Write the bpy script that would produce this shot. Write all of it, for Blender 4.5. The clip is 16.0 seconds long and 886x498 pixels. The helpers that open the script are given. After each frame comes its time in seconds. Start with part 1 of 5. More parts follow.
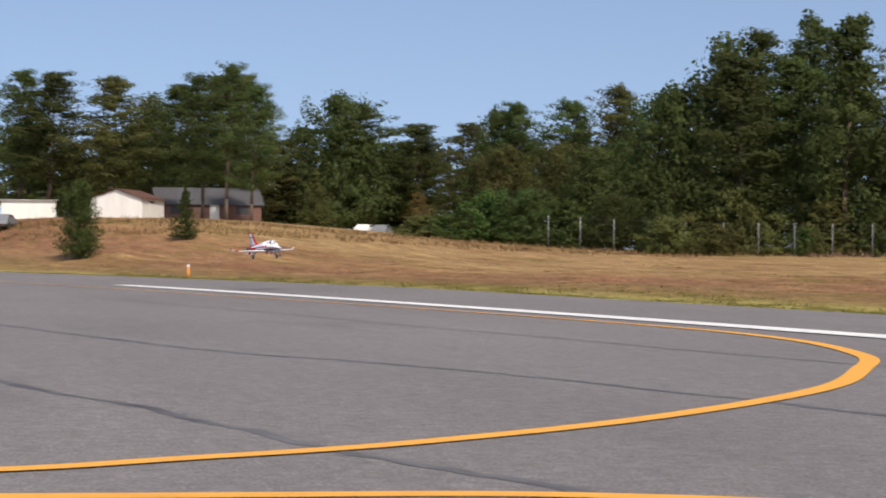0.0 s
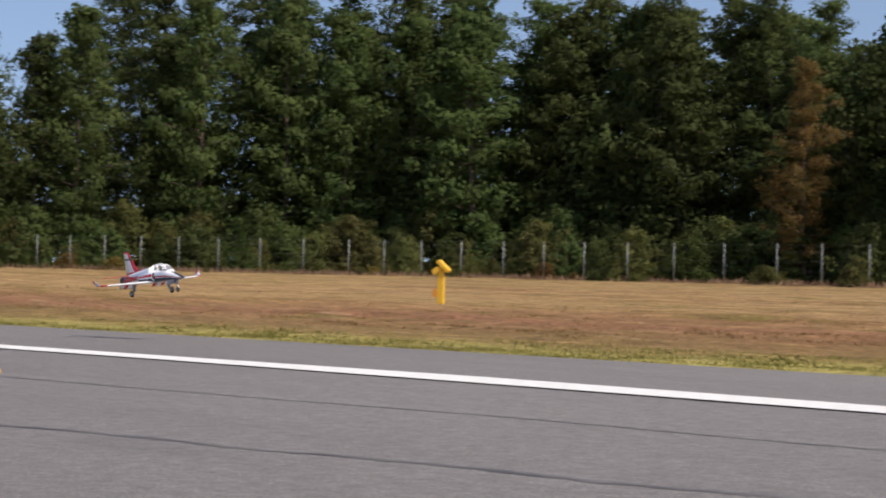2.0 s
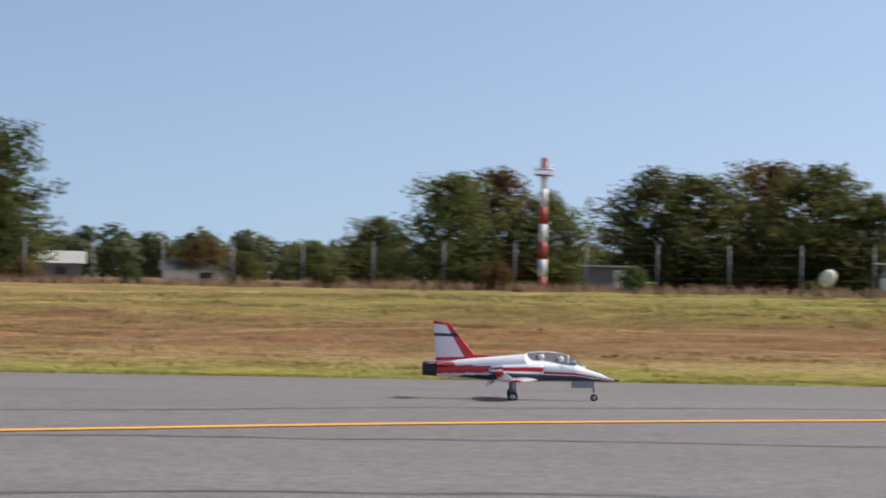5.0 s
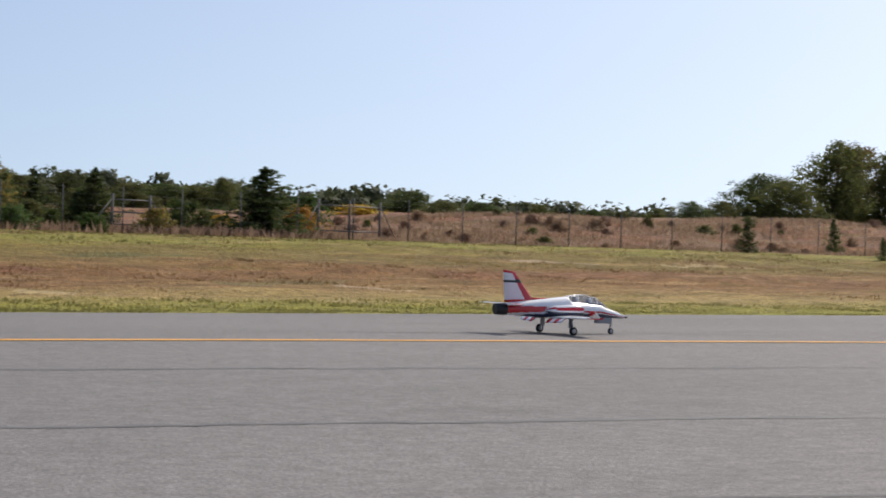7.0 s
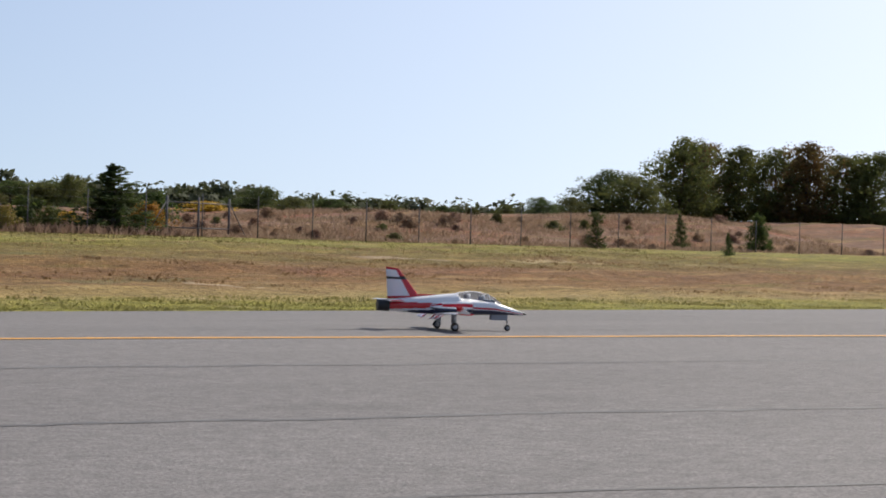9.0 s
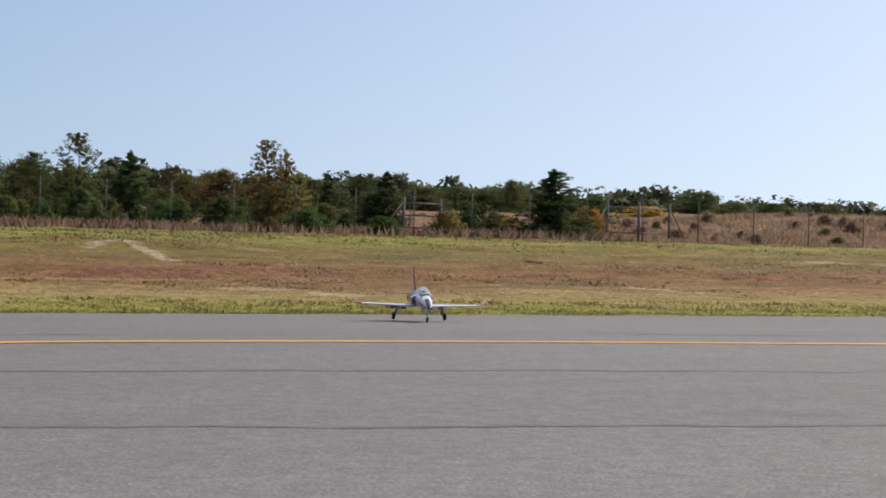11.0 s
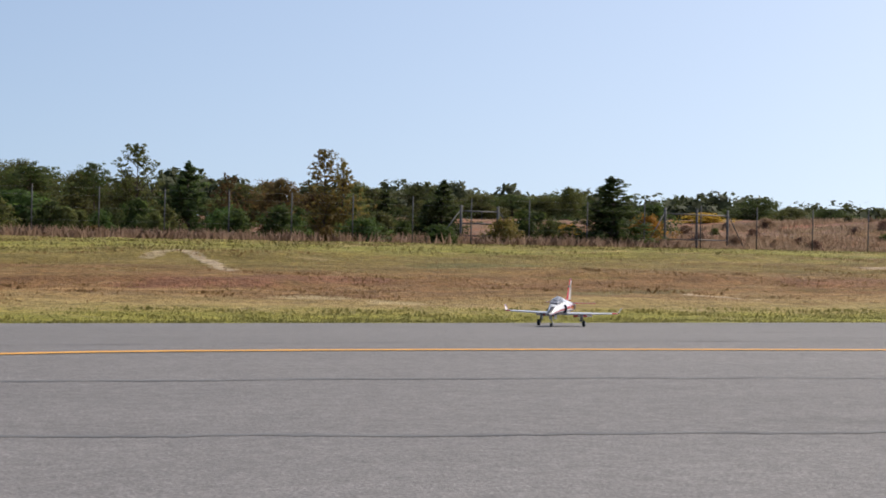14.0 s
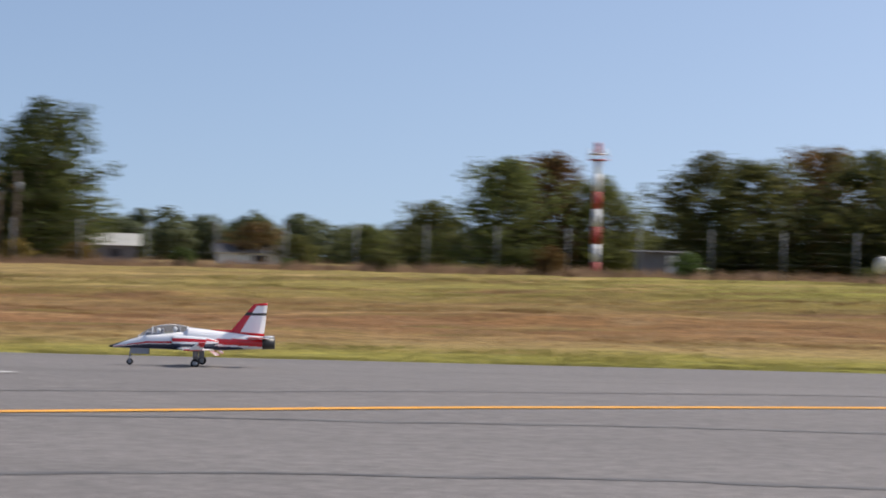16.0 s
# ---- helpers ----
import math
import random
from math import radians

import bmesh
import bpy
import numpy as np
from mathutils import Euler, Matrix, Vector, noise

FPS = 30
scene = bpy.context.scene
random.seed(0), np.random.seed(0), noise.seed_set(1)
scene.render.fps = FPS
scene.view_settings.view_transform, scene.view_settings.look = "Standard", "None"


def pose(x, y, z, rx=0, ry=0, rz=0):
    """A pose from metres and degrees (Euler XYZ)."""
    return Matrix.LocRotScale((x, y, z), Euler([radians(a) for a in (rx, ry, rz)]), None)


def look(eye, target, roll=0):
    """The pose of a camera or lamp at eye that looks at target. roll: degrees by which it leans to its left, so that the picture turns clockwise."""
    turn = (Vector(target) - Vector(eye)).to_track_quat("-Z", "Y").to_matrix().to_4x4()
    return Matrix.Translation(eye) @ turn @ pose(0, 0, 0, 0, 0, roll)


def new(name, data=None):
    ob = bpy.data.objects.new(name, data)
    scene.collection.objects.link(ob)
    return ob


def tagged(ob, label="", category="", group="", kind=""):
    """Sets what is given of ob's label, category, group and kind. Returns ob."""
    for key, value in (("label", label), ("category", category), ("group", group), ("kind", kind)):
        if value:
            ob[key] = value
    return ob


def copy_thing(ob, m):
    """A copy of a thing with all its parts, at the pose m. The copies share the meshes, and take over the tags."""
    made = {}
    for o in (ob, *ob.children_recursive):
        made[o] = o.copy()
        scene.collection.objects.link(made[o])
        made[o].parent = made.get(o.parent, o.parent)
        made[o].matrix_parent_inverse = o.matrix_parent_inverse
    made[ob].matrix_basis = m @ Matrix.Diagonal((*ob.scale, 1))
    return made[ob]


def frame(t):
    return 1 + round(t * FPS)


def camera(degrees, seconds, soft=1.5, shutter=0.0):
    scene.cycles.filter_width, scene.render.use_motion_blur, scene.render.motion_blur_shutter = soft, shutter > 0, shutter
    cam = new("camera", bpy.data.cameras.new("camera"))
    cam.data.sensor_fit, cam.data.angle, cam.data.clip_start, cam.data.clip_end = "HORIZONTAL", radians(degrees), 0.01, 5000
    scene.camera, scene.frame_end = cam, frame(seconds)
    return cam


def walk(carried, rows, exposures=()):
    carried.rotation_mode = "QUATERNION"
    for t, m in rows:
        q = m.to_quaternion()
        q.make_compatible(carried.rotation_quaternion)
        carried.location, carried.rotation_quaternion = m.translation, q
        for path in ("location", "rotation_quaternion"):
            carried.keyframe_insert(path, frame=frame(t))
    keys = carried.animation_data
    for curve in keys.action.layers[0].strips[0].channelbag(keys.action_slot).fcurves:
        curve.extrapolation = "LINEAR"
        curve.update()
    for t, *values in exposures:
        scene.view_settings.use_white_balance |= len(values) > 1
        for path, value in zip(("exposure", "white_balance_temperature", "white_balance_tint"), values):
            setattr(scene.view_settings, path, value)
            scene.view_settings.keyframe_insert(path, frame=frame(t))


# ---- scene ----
cam = camera(24.57, 16.0, soft=1.8, shutter=0.2)

# heading (degrees clockwise from +y), pitch and lean of the camera on its stand
AIM = [
    (0.0, -121.431, 0.068, 0.319),
    (0.5, -116.709, -0.195, 0.544),
    (1.0, -109.325, -0.193, 0.699),
    (1.5, -102.724, 0.132, 0.779),
    (2.0, -97.103, 0.656, 1.063),
    (2.5, -90.743, 0.864, 1.184),
    (3.0, -82.664, 1.038, 1.381),
    (3.5, -72.611, 1.290, 1.727),
    (4.0, -63.375, 1.418, 1.741),
    (4.2, -59.257, 1.520, 1.526),
    (6.3, -13.177, -0.451, 1.949),
    (6.5, -9.891, -0.443, 1.969),
    (7.0, -3.824, -0.229, 2.011),
    (7.5, -1.971, -0.302, 1.835),
    (8.0, 0.033, -0.199, 1.983),
    (8.5, 0.759, -0.159, 1.916),
    (9.0, 0.397, -0.192, 1.796),
    (9.5, -2.138, -0.305, 1.783),
    (10.0, -5.704, -0.384, 1.647),
    (10.2, -7.789, -0.439, 1.623),
    (12.3, -13.475, -0.353, 1.572),
    (12.5, -13.550, -0.362, 1.382),
    (13.0, -13.580, -0.311, 1.400),
    (13.5, -13.573, -0.257, 1.438),
    (14.0, -13.575, -0.251, 1.376),
    (14.5, -14.632, -0.296, 1.283),
    (15.0, -19.075, 0.230, 1.288),
    (15.2, -21.441, 0.385, 1.398),
    (15.5, -27.031, 0.459, 1.087),
    (15.6, -29.457, 0.406, 1.374),
    (15.9, -38.462, 0.396, 1.503),
    (16.0, -42.521, 0.474, 1.522),
]
STEP = [(0.0, 1.0), (3.0, 1.0), (3.5, 0.36), (4.0, 0.0), (16.0, 0.0)]


def eye_at(t):
    k = float(np.interp(t, [a for a, _ in STEP], [b for _, b in STEP]))
    return -5.3 * k, 5.3 * k, 1.6


def aimed(t, yaw, pitch, lean):
    return pose(*eye_at(t), 0, 0, -yaw) @ pose(0, 0, 0, 90 + pitch) @ pose(0, 0, 0, 0, 0, lean)


walk(cam, [(t, aimed(t, yaw, pitch, lean)) for t, yaw, pitch, lean in AIM],
     exposures=[(0.0, 0.26, 6700, 14), (2.5, 0.29, 6650, 13), (3.5, 0.40, 6600, 11), (4.2, 0.38, 6600, 11), (6.3, 0.12, 6550, 10), (9.0, 0.03, 6550, 10), (14.0, 0.13, 6550, 10), (15.5, 0.22, 6550, 12), (16.0, 0.28, 6550, 12)])

# ---------------------------------------------------------------- light
SUN_AZ, SUN_EL = 34.0, 46.0
world = bpy.data.worlds.new("sky")
scene.world = world
world.use_nodes = True
wn = world.node_tree.nodes
sky = wn.new("ShaderNodeTexSky")
sky.sky_type = "NISHITA"
sky.sun_disc = False
sky.sun_elevation = radians(SUN_EL)
sky.sun_rotation = radians(SUN_AZ)
sky.air_density = 0.88
sky.dust_density = 2.0
sky.ozone_density = 1.2
# the haze near the horizon stays even: the sky is read a little higher up
sky_way = wn.new("ShaderNodeTexCoord")
sky_lift = wn.new("ShaderNodeVectorMath")
sky_lift.operation = "ADD"
sky_lift.inputs[1].default_value = (0.0, 0.0, 0.13)
sky_unit = wn.new("ShaderNodeVectorMath")
sky_unit.operation = "NORMALIZE"
world.node_tree.links.new(sky_way.outputs["Generated"], sky_lift.inputs[0])
world.node_tree.links.new(sky_lift.outputs[0], sky_unit.inputs[0])
world.node_tree.links.new(sky_unit.outputs[0], sky.inputs[0])
world.node_tree.links.new(sky.outputs[0], wn["Background"].inputs[0])
wn["Background"].inputs[1].default_value = 0.132
sun = new("sun", bpy.data.lights.new("sun", "SUN"))
sun.data.energy = 3.6
sun.data.angle = radians(0.53)
sun.data.color = (1.0, 0.935, 0.83)
sa, se = radians(SUN_AZ), radians(SUN_EL)
sun.matrix_world = look((100 * math.sin(sa), 100 * math.cos(sa), 120), (100 * math.sin(sa) - math.sin(sa) * math.cos(se), 100 * math.cos(sa) - math.cos(sa) * math.cos(se), 120 - math.sin(se)))


# ---------------------------------------------------------------- materials
def material(name, colour, rough=0.6, metal=0.0, second=None, scale=8.0, amount=0.5, bump=0.0, bump_scale=60.0, stretch=(1, 1, 1), coat=0.0, space="Object"):
    m = bpy.data.materials.new(name)
    m.use_nodes = True
    nt = m.node_tree
    n, l = nt.nodes, nt.links
    b = n["Principled BSDF"]
    b.inputs["Roughness"].default_value = rough
    b.inputs["Metallic"].default_value = metal
    b.inputs["Coat Weight"].default_value = coat
    b.inputs["Base Color"].default_value = (*colour, 1)
    co = n.new("ShaderNodeTexCoord")
    mp = n.new("ShaderNodeMapping")
    mp.inputs["Scale"].default_value = stretch
    l.new(co.outputs[space], mp.inputs[0])
    if second:
        t1 = n.new("ShaderNodeTexNoise")
        t1.inputs["Scale"].default_value = scale
        t1.inputs["Detail"].default_value = 6
        t1.inputs["Roughness"].default_value = 0.65
        l.new(mp.outputs[0], t1.inputs[0])
        rp = n.new("ShaderNodeMapRange")
        rp.inputs[1].default_value = 0.5 - 0.25
        rp.inputs[2].default_value = 0.5 + 0.25
        rp.inputs[3].default_value = 0.5 - amount
        rp.inputs[4].default_value = 0.5 + amount
        l.new(t1.outputs[0], rp.inputs[0])
        mx = n.new("ShaderNodeMix")
        mx.data_type = "RGBA"
        mx.inputs[6].default_value = (*colour, 1)
        mx.inputs[7].default_value = (*second, 1)
        l.new(rp.outputs[0], mx.inputs[0])
        l.new(mx.outputs[2], b.inputs["Base Color"])
    if bump:
        t2 = n.new("ShaderNodeTexNoise")
        t2.inputs["Scale"].default_value = bump_scale
        t2.inputs["Detail"].default_value = 4
        l.new(mp.outputs[0], t2.inputs[0])
        bp = n.new("ShaderNodeBump")
        bp.inputs["Strength"].default_value = bump
        bp.inputs["Distance"].default_value = 0.02
        l.new(t2.outputs[0], bp.inputs["Height"])
        l.new(bp.outputs[0], b.inputs["Normal"])
    return m


def foliage(name, a, b_, through_leaf=0.6, patch=5.0):
    """Leaves: patches of two greens over a crown, a little change from leaf to leaf and from tree to tree, some light through them."""
    m = bpy.data.materials.new(name)
    m.use_nodes = True
    n, l = m.node_tree.nodes, m.node_tree.links
    b = n["Principled BSDF"]
    b.inputs["Roughness"].default_value = 0.7
    b.inputs["Specular IOR Level"].default_value = 0.2
    geo = n.new("ShaderNodeNewGeometry")
    info = n.new("ShaderNodeObjectInfo")
    co = n.new("ShaderNodeTexCoord")
    tx = n.new("ShaderNodeTexNoise")
    tx.inputs["Scale"].default_value = patch
    tx.inputs["Detail"].default_value = 2
    l.new(co.outputs["Object"], tx.inputs[0])
    spread = n.new("ShaderNodeMapRange")
    spread.inputs[1].default_value, spread.inputs[2].default_value = 0.32, 0.68
    l.new(tx.outputs[0], spread.inputs[0])
    both = n.new("ShaderNodeMix")
    both.inputs[0].default_value = 0.45
    l.new(spread.outputs[0], both.inputs[2])
    l.new(geo.outputs["Random Per Island"], both.inputs[3])
    mx = n.new("ShaderNodeMix")
    mx.data_type = "RGBA"
    mx.inputs[6].default_value = (*a, 1)
    mx.inputs[7].default_value = (*b_, 1)
    l.new(both.outputs[0], mx.inputs[0])
    hs = n.new("ShaderNodeHueSaturation")
    l.new(mx.outputs[2], hs.inputs["Color"])
    for lo, hi, to in ((0.478, 0.518, "Hue"), (0.72, 1.28, "Value")):
        mr = n.new("ShaderNodeMapRange")
        mr.inputs[3].default_value, mr.inputs[4].default_value = lo, hi
        l.new(info.outputs["Random"], mr.inputs[0])
        l.new(mr.outputs[0], hs.inputs[to])
    l.new(hs.outputs[0], b.inputs["Base Color"])
    tr = n.new("ShaderNodeBsdfTranslucent")
    l.new(hs.outputs[0], tr.inputs[0])
    ms = n.new("ShaderNodeMixShader")
    ms.inputs[0].default_value = through_leaf
    l.new(b.outputs[0], ms.inputs[1])
    l.new(tr.outputs[0], ms.inputs[2])
    l.new(ms.outputs[0], n["Material Output"].inputs[0])
    return m


def asphalt_material():
    m = bpy.data.materials.new("asphalt")
    m.use_nodes = True
    n, l = m.node_tree.nodes, m.node_tree.links
    b = n["Principled BSDF"]
    b.inputs["Roughness"].default_value = 0.85
    uv = n.new("ShaderNodeUVMap")

    def tex(scale, stretch, detail=6, rough=0.6):
        mp = n.new("ShaderNodeMapping")
        mp.inputs["Scale"].default_value = stretch
        l.new(uv.outputs[0], mp.inputs[0])
        t = n.new("ShaderNodeTexNoise")
        t.inputs["Scale"].default_value = scale
        t.inputs["Detail"].default_value = detail
        t.inputs["Roughness"].default_value = rough
        l.new(mp.outputs[0], t.inputs[0])
        return t.outputs[0]

    def ramp(src, lo, hi, a, c):
        r = n.new("ShaderNodeMapRange")
        for i, v in enumerate((lo, hi, a, c)):
            r.inputs[i + 1].default_value = v
        l.new(src, r.inputs[0])
        return r.outputs[0]

    def mul(a, c):
        r = n.new("ShaderNodeMath")
        r.operation = "MULTIPLY"
        l.new(a, r.inputs[0])
        l.new(c, r.inputs[1])
        return r.outputs[0]

    big = ramp(tex(0.10, (0.6, 1, 1)), 0.3, 0.7, 0.90, 1.10)
    mid = ramp(tex(1.3, (0.8, 1, 1)), 0.3, 0.7, 0.93, 1.07)
    fine = mul(ramp(tex(30.0, (1, 1, 1), 3), 0.25, 0.75, 0.4, 1.6), ramp(tex(5.0, (1, 1, 1), 5, 0.75), 0.28, 0.72, 0.66, 1.34))
    streak = ramp(tex(0.5, (0.06, 1, 1), 4), 0.4, 0.72, 1.02, 0.93)
    stain = ramp(tex(0.22, (0.45, 1, 1), 7, 0.62), 0.60, 0.70, 1.0, 0.80)
    v = mul(mul(mul(big, mid), mul(fine, streak)), stain)
    base = n.new("ShaderNodeMix")
    base.data_type = "RGBA"
    base.blend_type = "MULTIPLY"
    base.inputs[0].default_value = 1.0
    base.inputs[6].default_value = (0.161, 0.149, 0.143, 1)
    l.new(v, base.inputs[7])
    l.new(base.outputs[2], b.inputs["Base Color"])
    bp = n.new("ShaderNodeBump")
    bp.inputs["Strength"].default_value = 0.5
    bp.inputs["Distance"].default_value = 0.01
    l.new(fine, bp.inputs["Height"])
    l.new(bp.outputs[0], b.inputs["Normal"])
    return m


BARE, PALE, RUST_AND_SHADE, OLIVE_DARK = (0.42, 0.33, 0.23), (0.40, 0.31, 0.17), (0.20, 0.095, 0.055), (0.13, 0.12, 0.045)
WORN_AND_SHADED = [  # from (u, metres from the pavement) to (u, metres), half width, colour, strength
    (31.7, 26.4, 31.2, 22.5, 0.38, BARE, 0.75), (31.2, 22.5, 30.6, 19.9, 0.42, BARE, 0.75), (31.7, 26.4, 29.5, 24.5, 0.3, BARE, 0.5),
    (29.0, 11.8, 30.6, 11.6, 0.7, PALE, 0.9), (31.0, 10.0, 32.0, 9.9, 0.6, PALE, 0.7), (-26.6, 12.0, -24.6, 12.0, 0.7, PALE, 0.8), (45.5, 0.7, 50.5, 0.8, 0.9, BARE, 0.95), (51.0, 1.4, 52.3, 1.5, 0.7, RUST_AND_SHADE, 0.9), (64.0, 24.0, 69.0, 23.0, 0.5, BARE, 0.7), (74.0, 23.0, 80.0, 23.5, 0.6, PALE, 0.8),
    # red-brown strips from u 25 to 35 paint a small scarp's shade into the colour
    (46.0, 13.6, 47.3, 11.7, 0.5, BARE, 0.8), (25.0, 15.2, 29.5, 15.5, 0.9, RUST_AND_SHADE, 0.9), (40.0, 22.3, 45.0, 22.6, 0.9, OLIVE_DARK, 0.8),
    (30.0, 16.5, 35.0, 17.2, 1.0, RUST_AND_SHADE, 0.8), (40.0, 12.4, 46.5, 14.8, 0.7, OLIVE_DARK, 0.6), (55.0, 17.5, 70.0, 19.0, 1.6, RUST_AND_SHADE, 0.6),
]


def grass_material():
    """Mown verge beside the pavement, then dry reddish grass, then green again towards the fence. The second UV axis is metres from the pavement."""
    m = bpy.data.materials.new("dry_grass")
    m.use_nodes = True
    n, l = m.node_tree.nodes, m.node_tree.links
    b = n["Principled BSDF"]
    b.inputs["Roughness"].default_value = 0.9
    b.inputs["Specular IOR Level"].default_value = 0.15
    uv = n.new("ShaderNodeUVMap")
    sep = n.new("ShaderNodeSeparateXYZ")
    l.new(uv.outputs[0], sep.inputs[0])

    def tex(scale, stretch, detail=6):
        mp = n.new("ShaderNodeMapping")
        mp.inputs["Scale"].default_value = stretch
        l.new(uv.outputs[0], mp.inputs[0])
        t = n.new("ShaderNodeTexNoise")
        t.inputs["Scale"].default_value = scale
        t.inputs["Detail"].default_value = detail
        t.inputs["Roughness"].default_value = 0.68
        l.new(mp.outputs[0], t.inputs[0])
        return t.outputs[0]

    def math_(op, a, c):
        r = n.new("ShaderNodeMath")
        r.operation = op
        for i, v in enumerate((a, c)):
            if isinstance(v, (int, float)):
                r.inputs[i].default_value = v
            else:
                l.new(v, r.inputs[i])
        return r.outputs[0]

    wob = math_("MULTIPLY", math_("SUBTRACT", tex(0.35, (0.3, 1, 1)), 0.5), 6.0)
    e = math_("ADD", sep.outputs[1], wob)
    er = n.new("ShaderNodeMapRange")
    er.inputs[2].default_value = 60.0
    l.new(e, er.inputs[0])
    bands = n.new("ShaderNodeMix")
    bands.data_type = "RGBA"
    near_u = n.new("ShaderNodeMapRange")
    near_u.inputs[1].default_value, near_u.inputs[2].default_value = -30.0, 12.0
    l.new(sep.outputs[0], near_u.inputs[0])
    l.new(near_u.outputs[0], bands.inputs[0])
    for slot, stops in ((6, ((0.0, (0.33, 0.29, 0.09)), (0.09, (0.32, 0.275, 0.09)), (0.13, (0.25, 0.17, 0.07)), (0.18, (0.21, 0.135, 0.06)), (0.24, (0.27, 0.16, 0.08)), (0.30, (0.24, 0.125, 0.07)), (0.42, (0.29, 0.17, 0.085)), (0.55, (0.33, 0.22, 0.105)), (0.75, (0.34, 0.22, 0.11)), (1.0, (0.31, 0.21, 0.10)))),
                        (7, ((0.0, (0.245, 0.245, 0.045)), (0.11, (0.25, 0.225, 0.05)), (0.15, (0.33, 0.245, 0.10)), (0.20, (0.27, 0.175, 0.075)), (0.25, (0.215, 0.115, 0.05)), (0.31, (0.225, 0.13, 0.055)), (0.36, (0.175, 0.125, 0.04)), (0.43, (0.20, 0.155, 0.045)), (0.48, (0.235, 0.22, 0.05)), (0.62, (0.24, 0.21, 0.055))))):
        cr = n.new("ShaderNodeValToRGB")
        for i, (p, c) in enumerate(stops):
            el = cr.color_ramp.elements[i] if i < 2 else cr.color_ramp.elements.new(p)
            el.position = p
            el.color = (*c, 1)
        l.new(er.outputs[0], cr.inputs[0])
        l.new(cr.outputs[0], bands.inputs[slot])
    patch = n.new("ShaderNodeMix")
    patch.data_type = "RGBA"
    l.new(bands.outputs[2], patch.inputs[6])
    patch.inputs[7].default_value = (0.36, 0.27, 0.15, 1)
    pm = n.new("ShaderNodeMapRange")
    pm.inputs[1].default_value, pm.inputs[2].default_value, pm.inputs[4].default_value = 0.55, 0.75, 0.7
    l.new(tex(0.8, (0.35, 1, 1)), pm.inputs[0])
    l.new(pm.outputs[0], patch.inputs[0])
    bank = n.new("ShaderNodeMix")
    bank.data_type = "RGBA"
    soil = n.new("ShaderNodeMix")
    soil.data_type = "RGBA"
    soil.inputs[6].default_value = (0.21, 0.125, 0.085, 1)
    soil.inputs[7].default_value = (0.33, 0.13, 0.07, 1)
    sm = n.new("ShaderNodeMapRange")
    sm.inputs[1].default_value, sm.inputs[2].default_value = 0.48, 0.66
    l.new(tex(0.16, (0.5, 1, 1)), sm.inputs[0])
    l.new(sm.outputs[0], soil.inputs[0])
    zone_e = n.new("ShaderNodeMapRange")
    zone_e.inputs[1].default_value, zone_e.inputs[2].default_value = 37.0, 39.5
    l.new(math_("ADD", sep.outputs[1], math_("MULTIPLY", wob, 0.15)), zone_e.inputs[0])
    zone_u = n.new("ShaderNodeMapRange")
    zone_u.inputs[1].default_value, zone_u.inputs[2].default_value = 30.0, 42.0
    l.new(sep.outputs[0], zone_u.inputs[0])
    l.new(math_("MULTIPLY", zone_e.outputs[0], zone_u.outputs[0]), bank.inputs[0])
    l.new(patch.outputs[2], bank.inputs[6])
    l.new(soil.outputs[2], bank.inputs[7])
    patch = bank
    fine = n.new("ShaderNodeMapRange")
    fine.inputs[1].default_value, fine.inputs[2].default_value, fine.inputs[3].default_value, fine.inputs[4].default_value = 0.3, 0.7, 0.42, 1.24
    l.new(tex(5.0, (0.6, 1, 1)), fine.inputs[0])
    coarse = n.new("ShaderNodeMapRange")
    coarse.inputs[1].default_value, coarse.inputs[2].default_value, coarse.inputs[3].default_value, coarse.inputs[4].default_value = 0.34, 0.66, 0.68, 1.28
    l.new(tex(1.1, (0.4, 1, 1)), coarse.inputs[0])
    rough_grass = math_("MULTIPLY", fine.outputs[0], coarse.outputs[0])
    for scale, stretch, lo, hi, colour, amount in ((0.26, (0.16, 1, 1), 0.5, 0.64, (0.19, 0.10, 0.05), 0.8), (0.5, (0.14, 1, 1), 0.54, 0.66, (0.16, 0.13, 0.035), 0.85), (0.4, (0.1, 1, 1), 0.55, 0.68, (0.42, 0.28, 0.13), 0.8)):
        layer = n.new("ShaderNodeMix")
        layer.data_type = "RGBA"
        layer.inputs[7].default_value = (*colour, 1)
        rm = n.new("ShaderNodeMapRange")
        rm.inputs[1].default_value, rm.inputs[2].default_value, rm.inputs[4].default_value = lo, hi, amount
        l.new(tex(scale, stretch), rm.inputs[0])
        zone = n.new("ShaderNodeMapRange")
        zone.inputs[1].default_value, zone.inputs[2].default_value = 8.0, 12.0
        l.new(sep.outputs[1], zone.inputs[0])
        l.new(math_("MULTIPLY", rm.outputs[0], zone.outputs[0]), layer.inputs[0])
        l.new(patch.outputs[2], layer.inputs[6])
        patch = layer
    # bare paths, flattened patches and a scarp's painted shade, each along a line on the slope
    ragged = math_("MULTIPLY", math_("SUBTRACT", tex(1.3, (1, 1, 1)), 0.5), 1.6)

    def vec(op, a, c):
        r = n.new("ShaderNodeVectorMath")
        r.operation = op
        for i, v in enumerate((a, c)):
            if isinstance(v, tuple):
                r.inputs[i].default_value = v
            elif v is not None:
                l.new(v, r.inputs[i])
        return r

    for u0, e0, u1, e1, wide, colour, amount in WORN_AND_SHADED:
        dx, dy = u1 - u0, e1 - e0
        rel = vec("SUBTRACT", uv.outputs[0], (u0, e0, 0.0)).outputs[0]
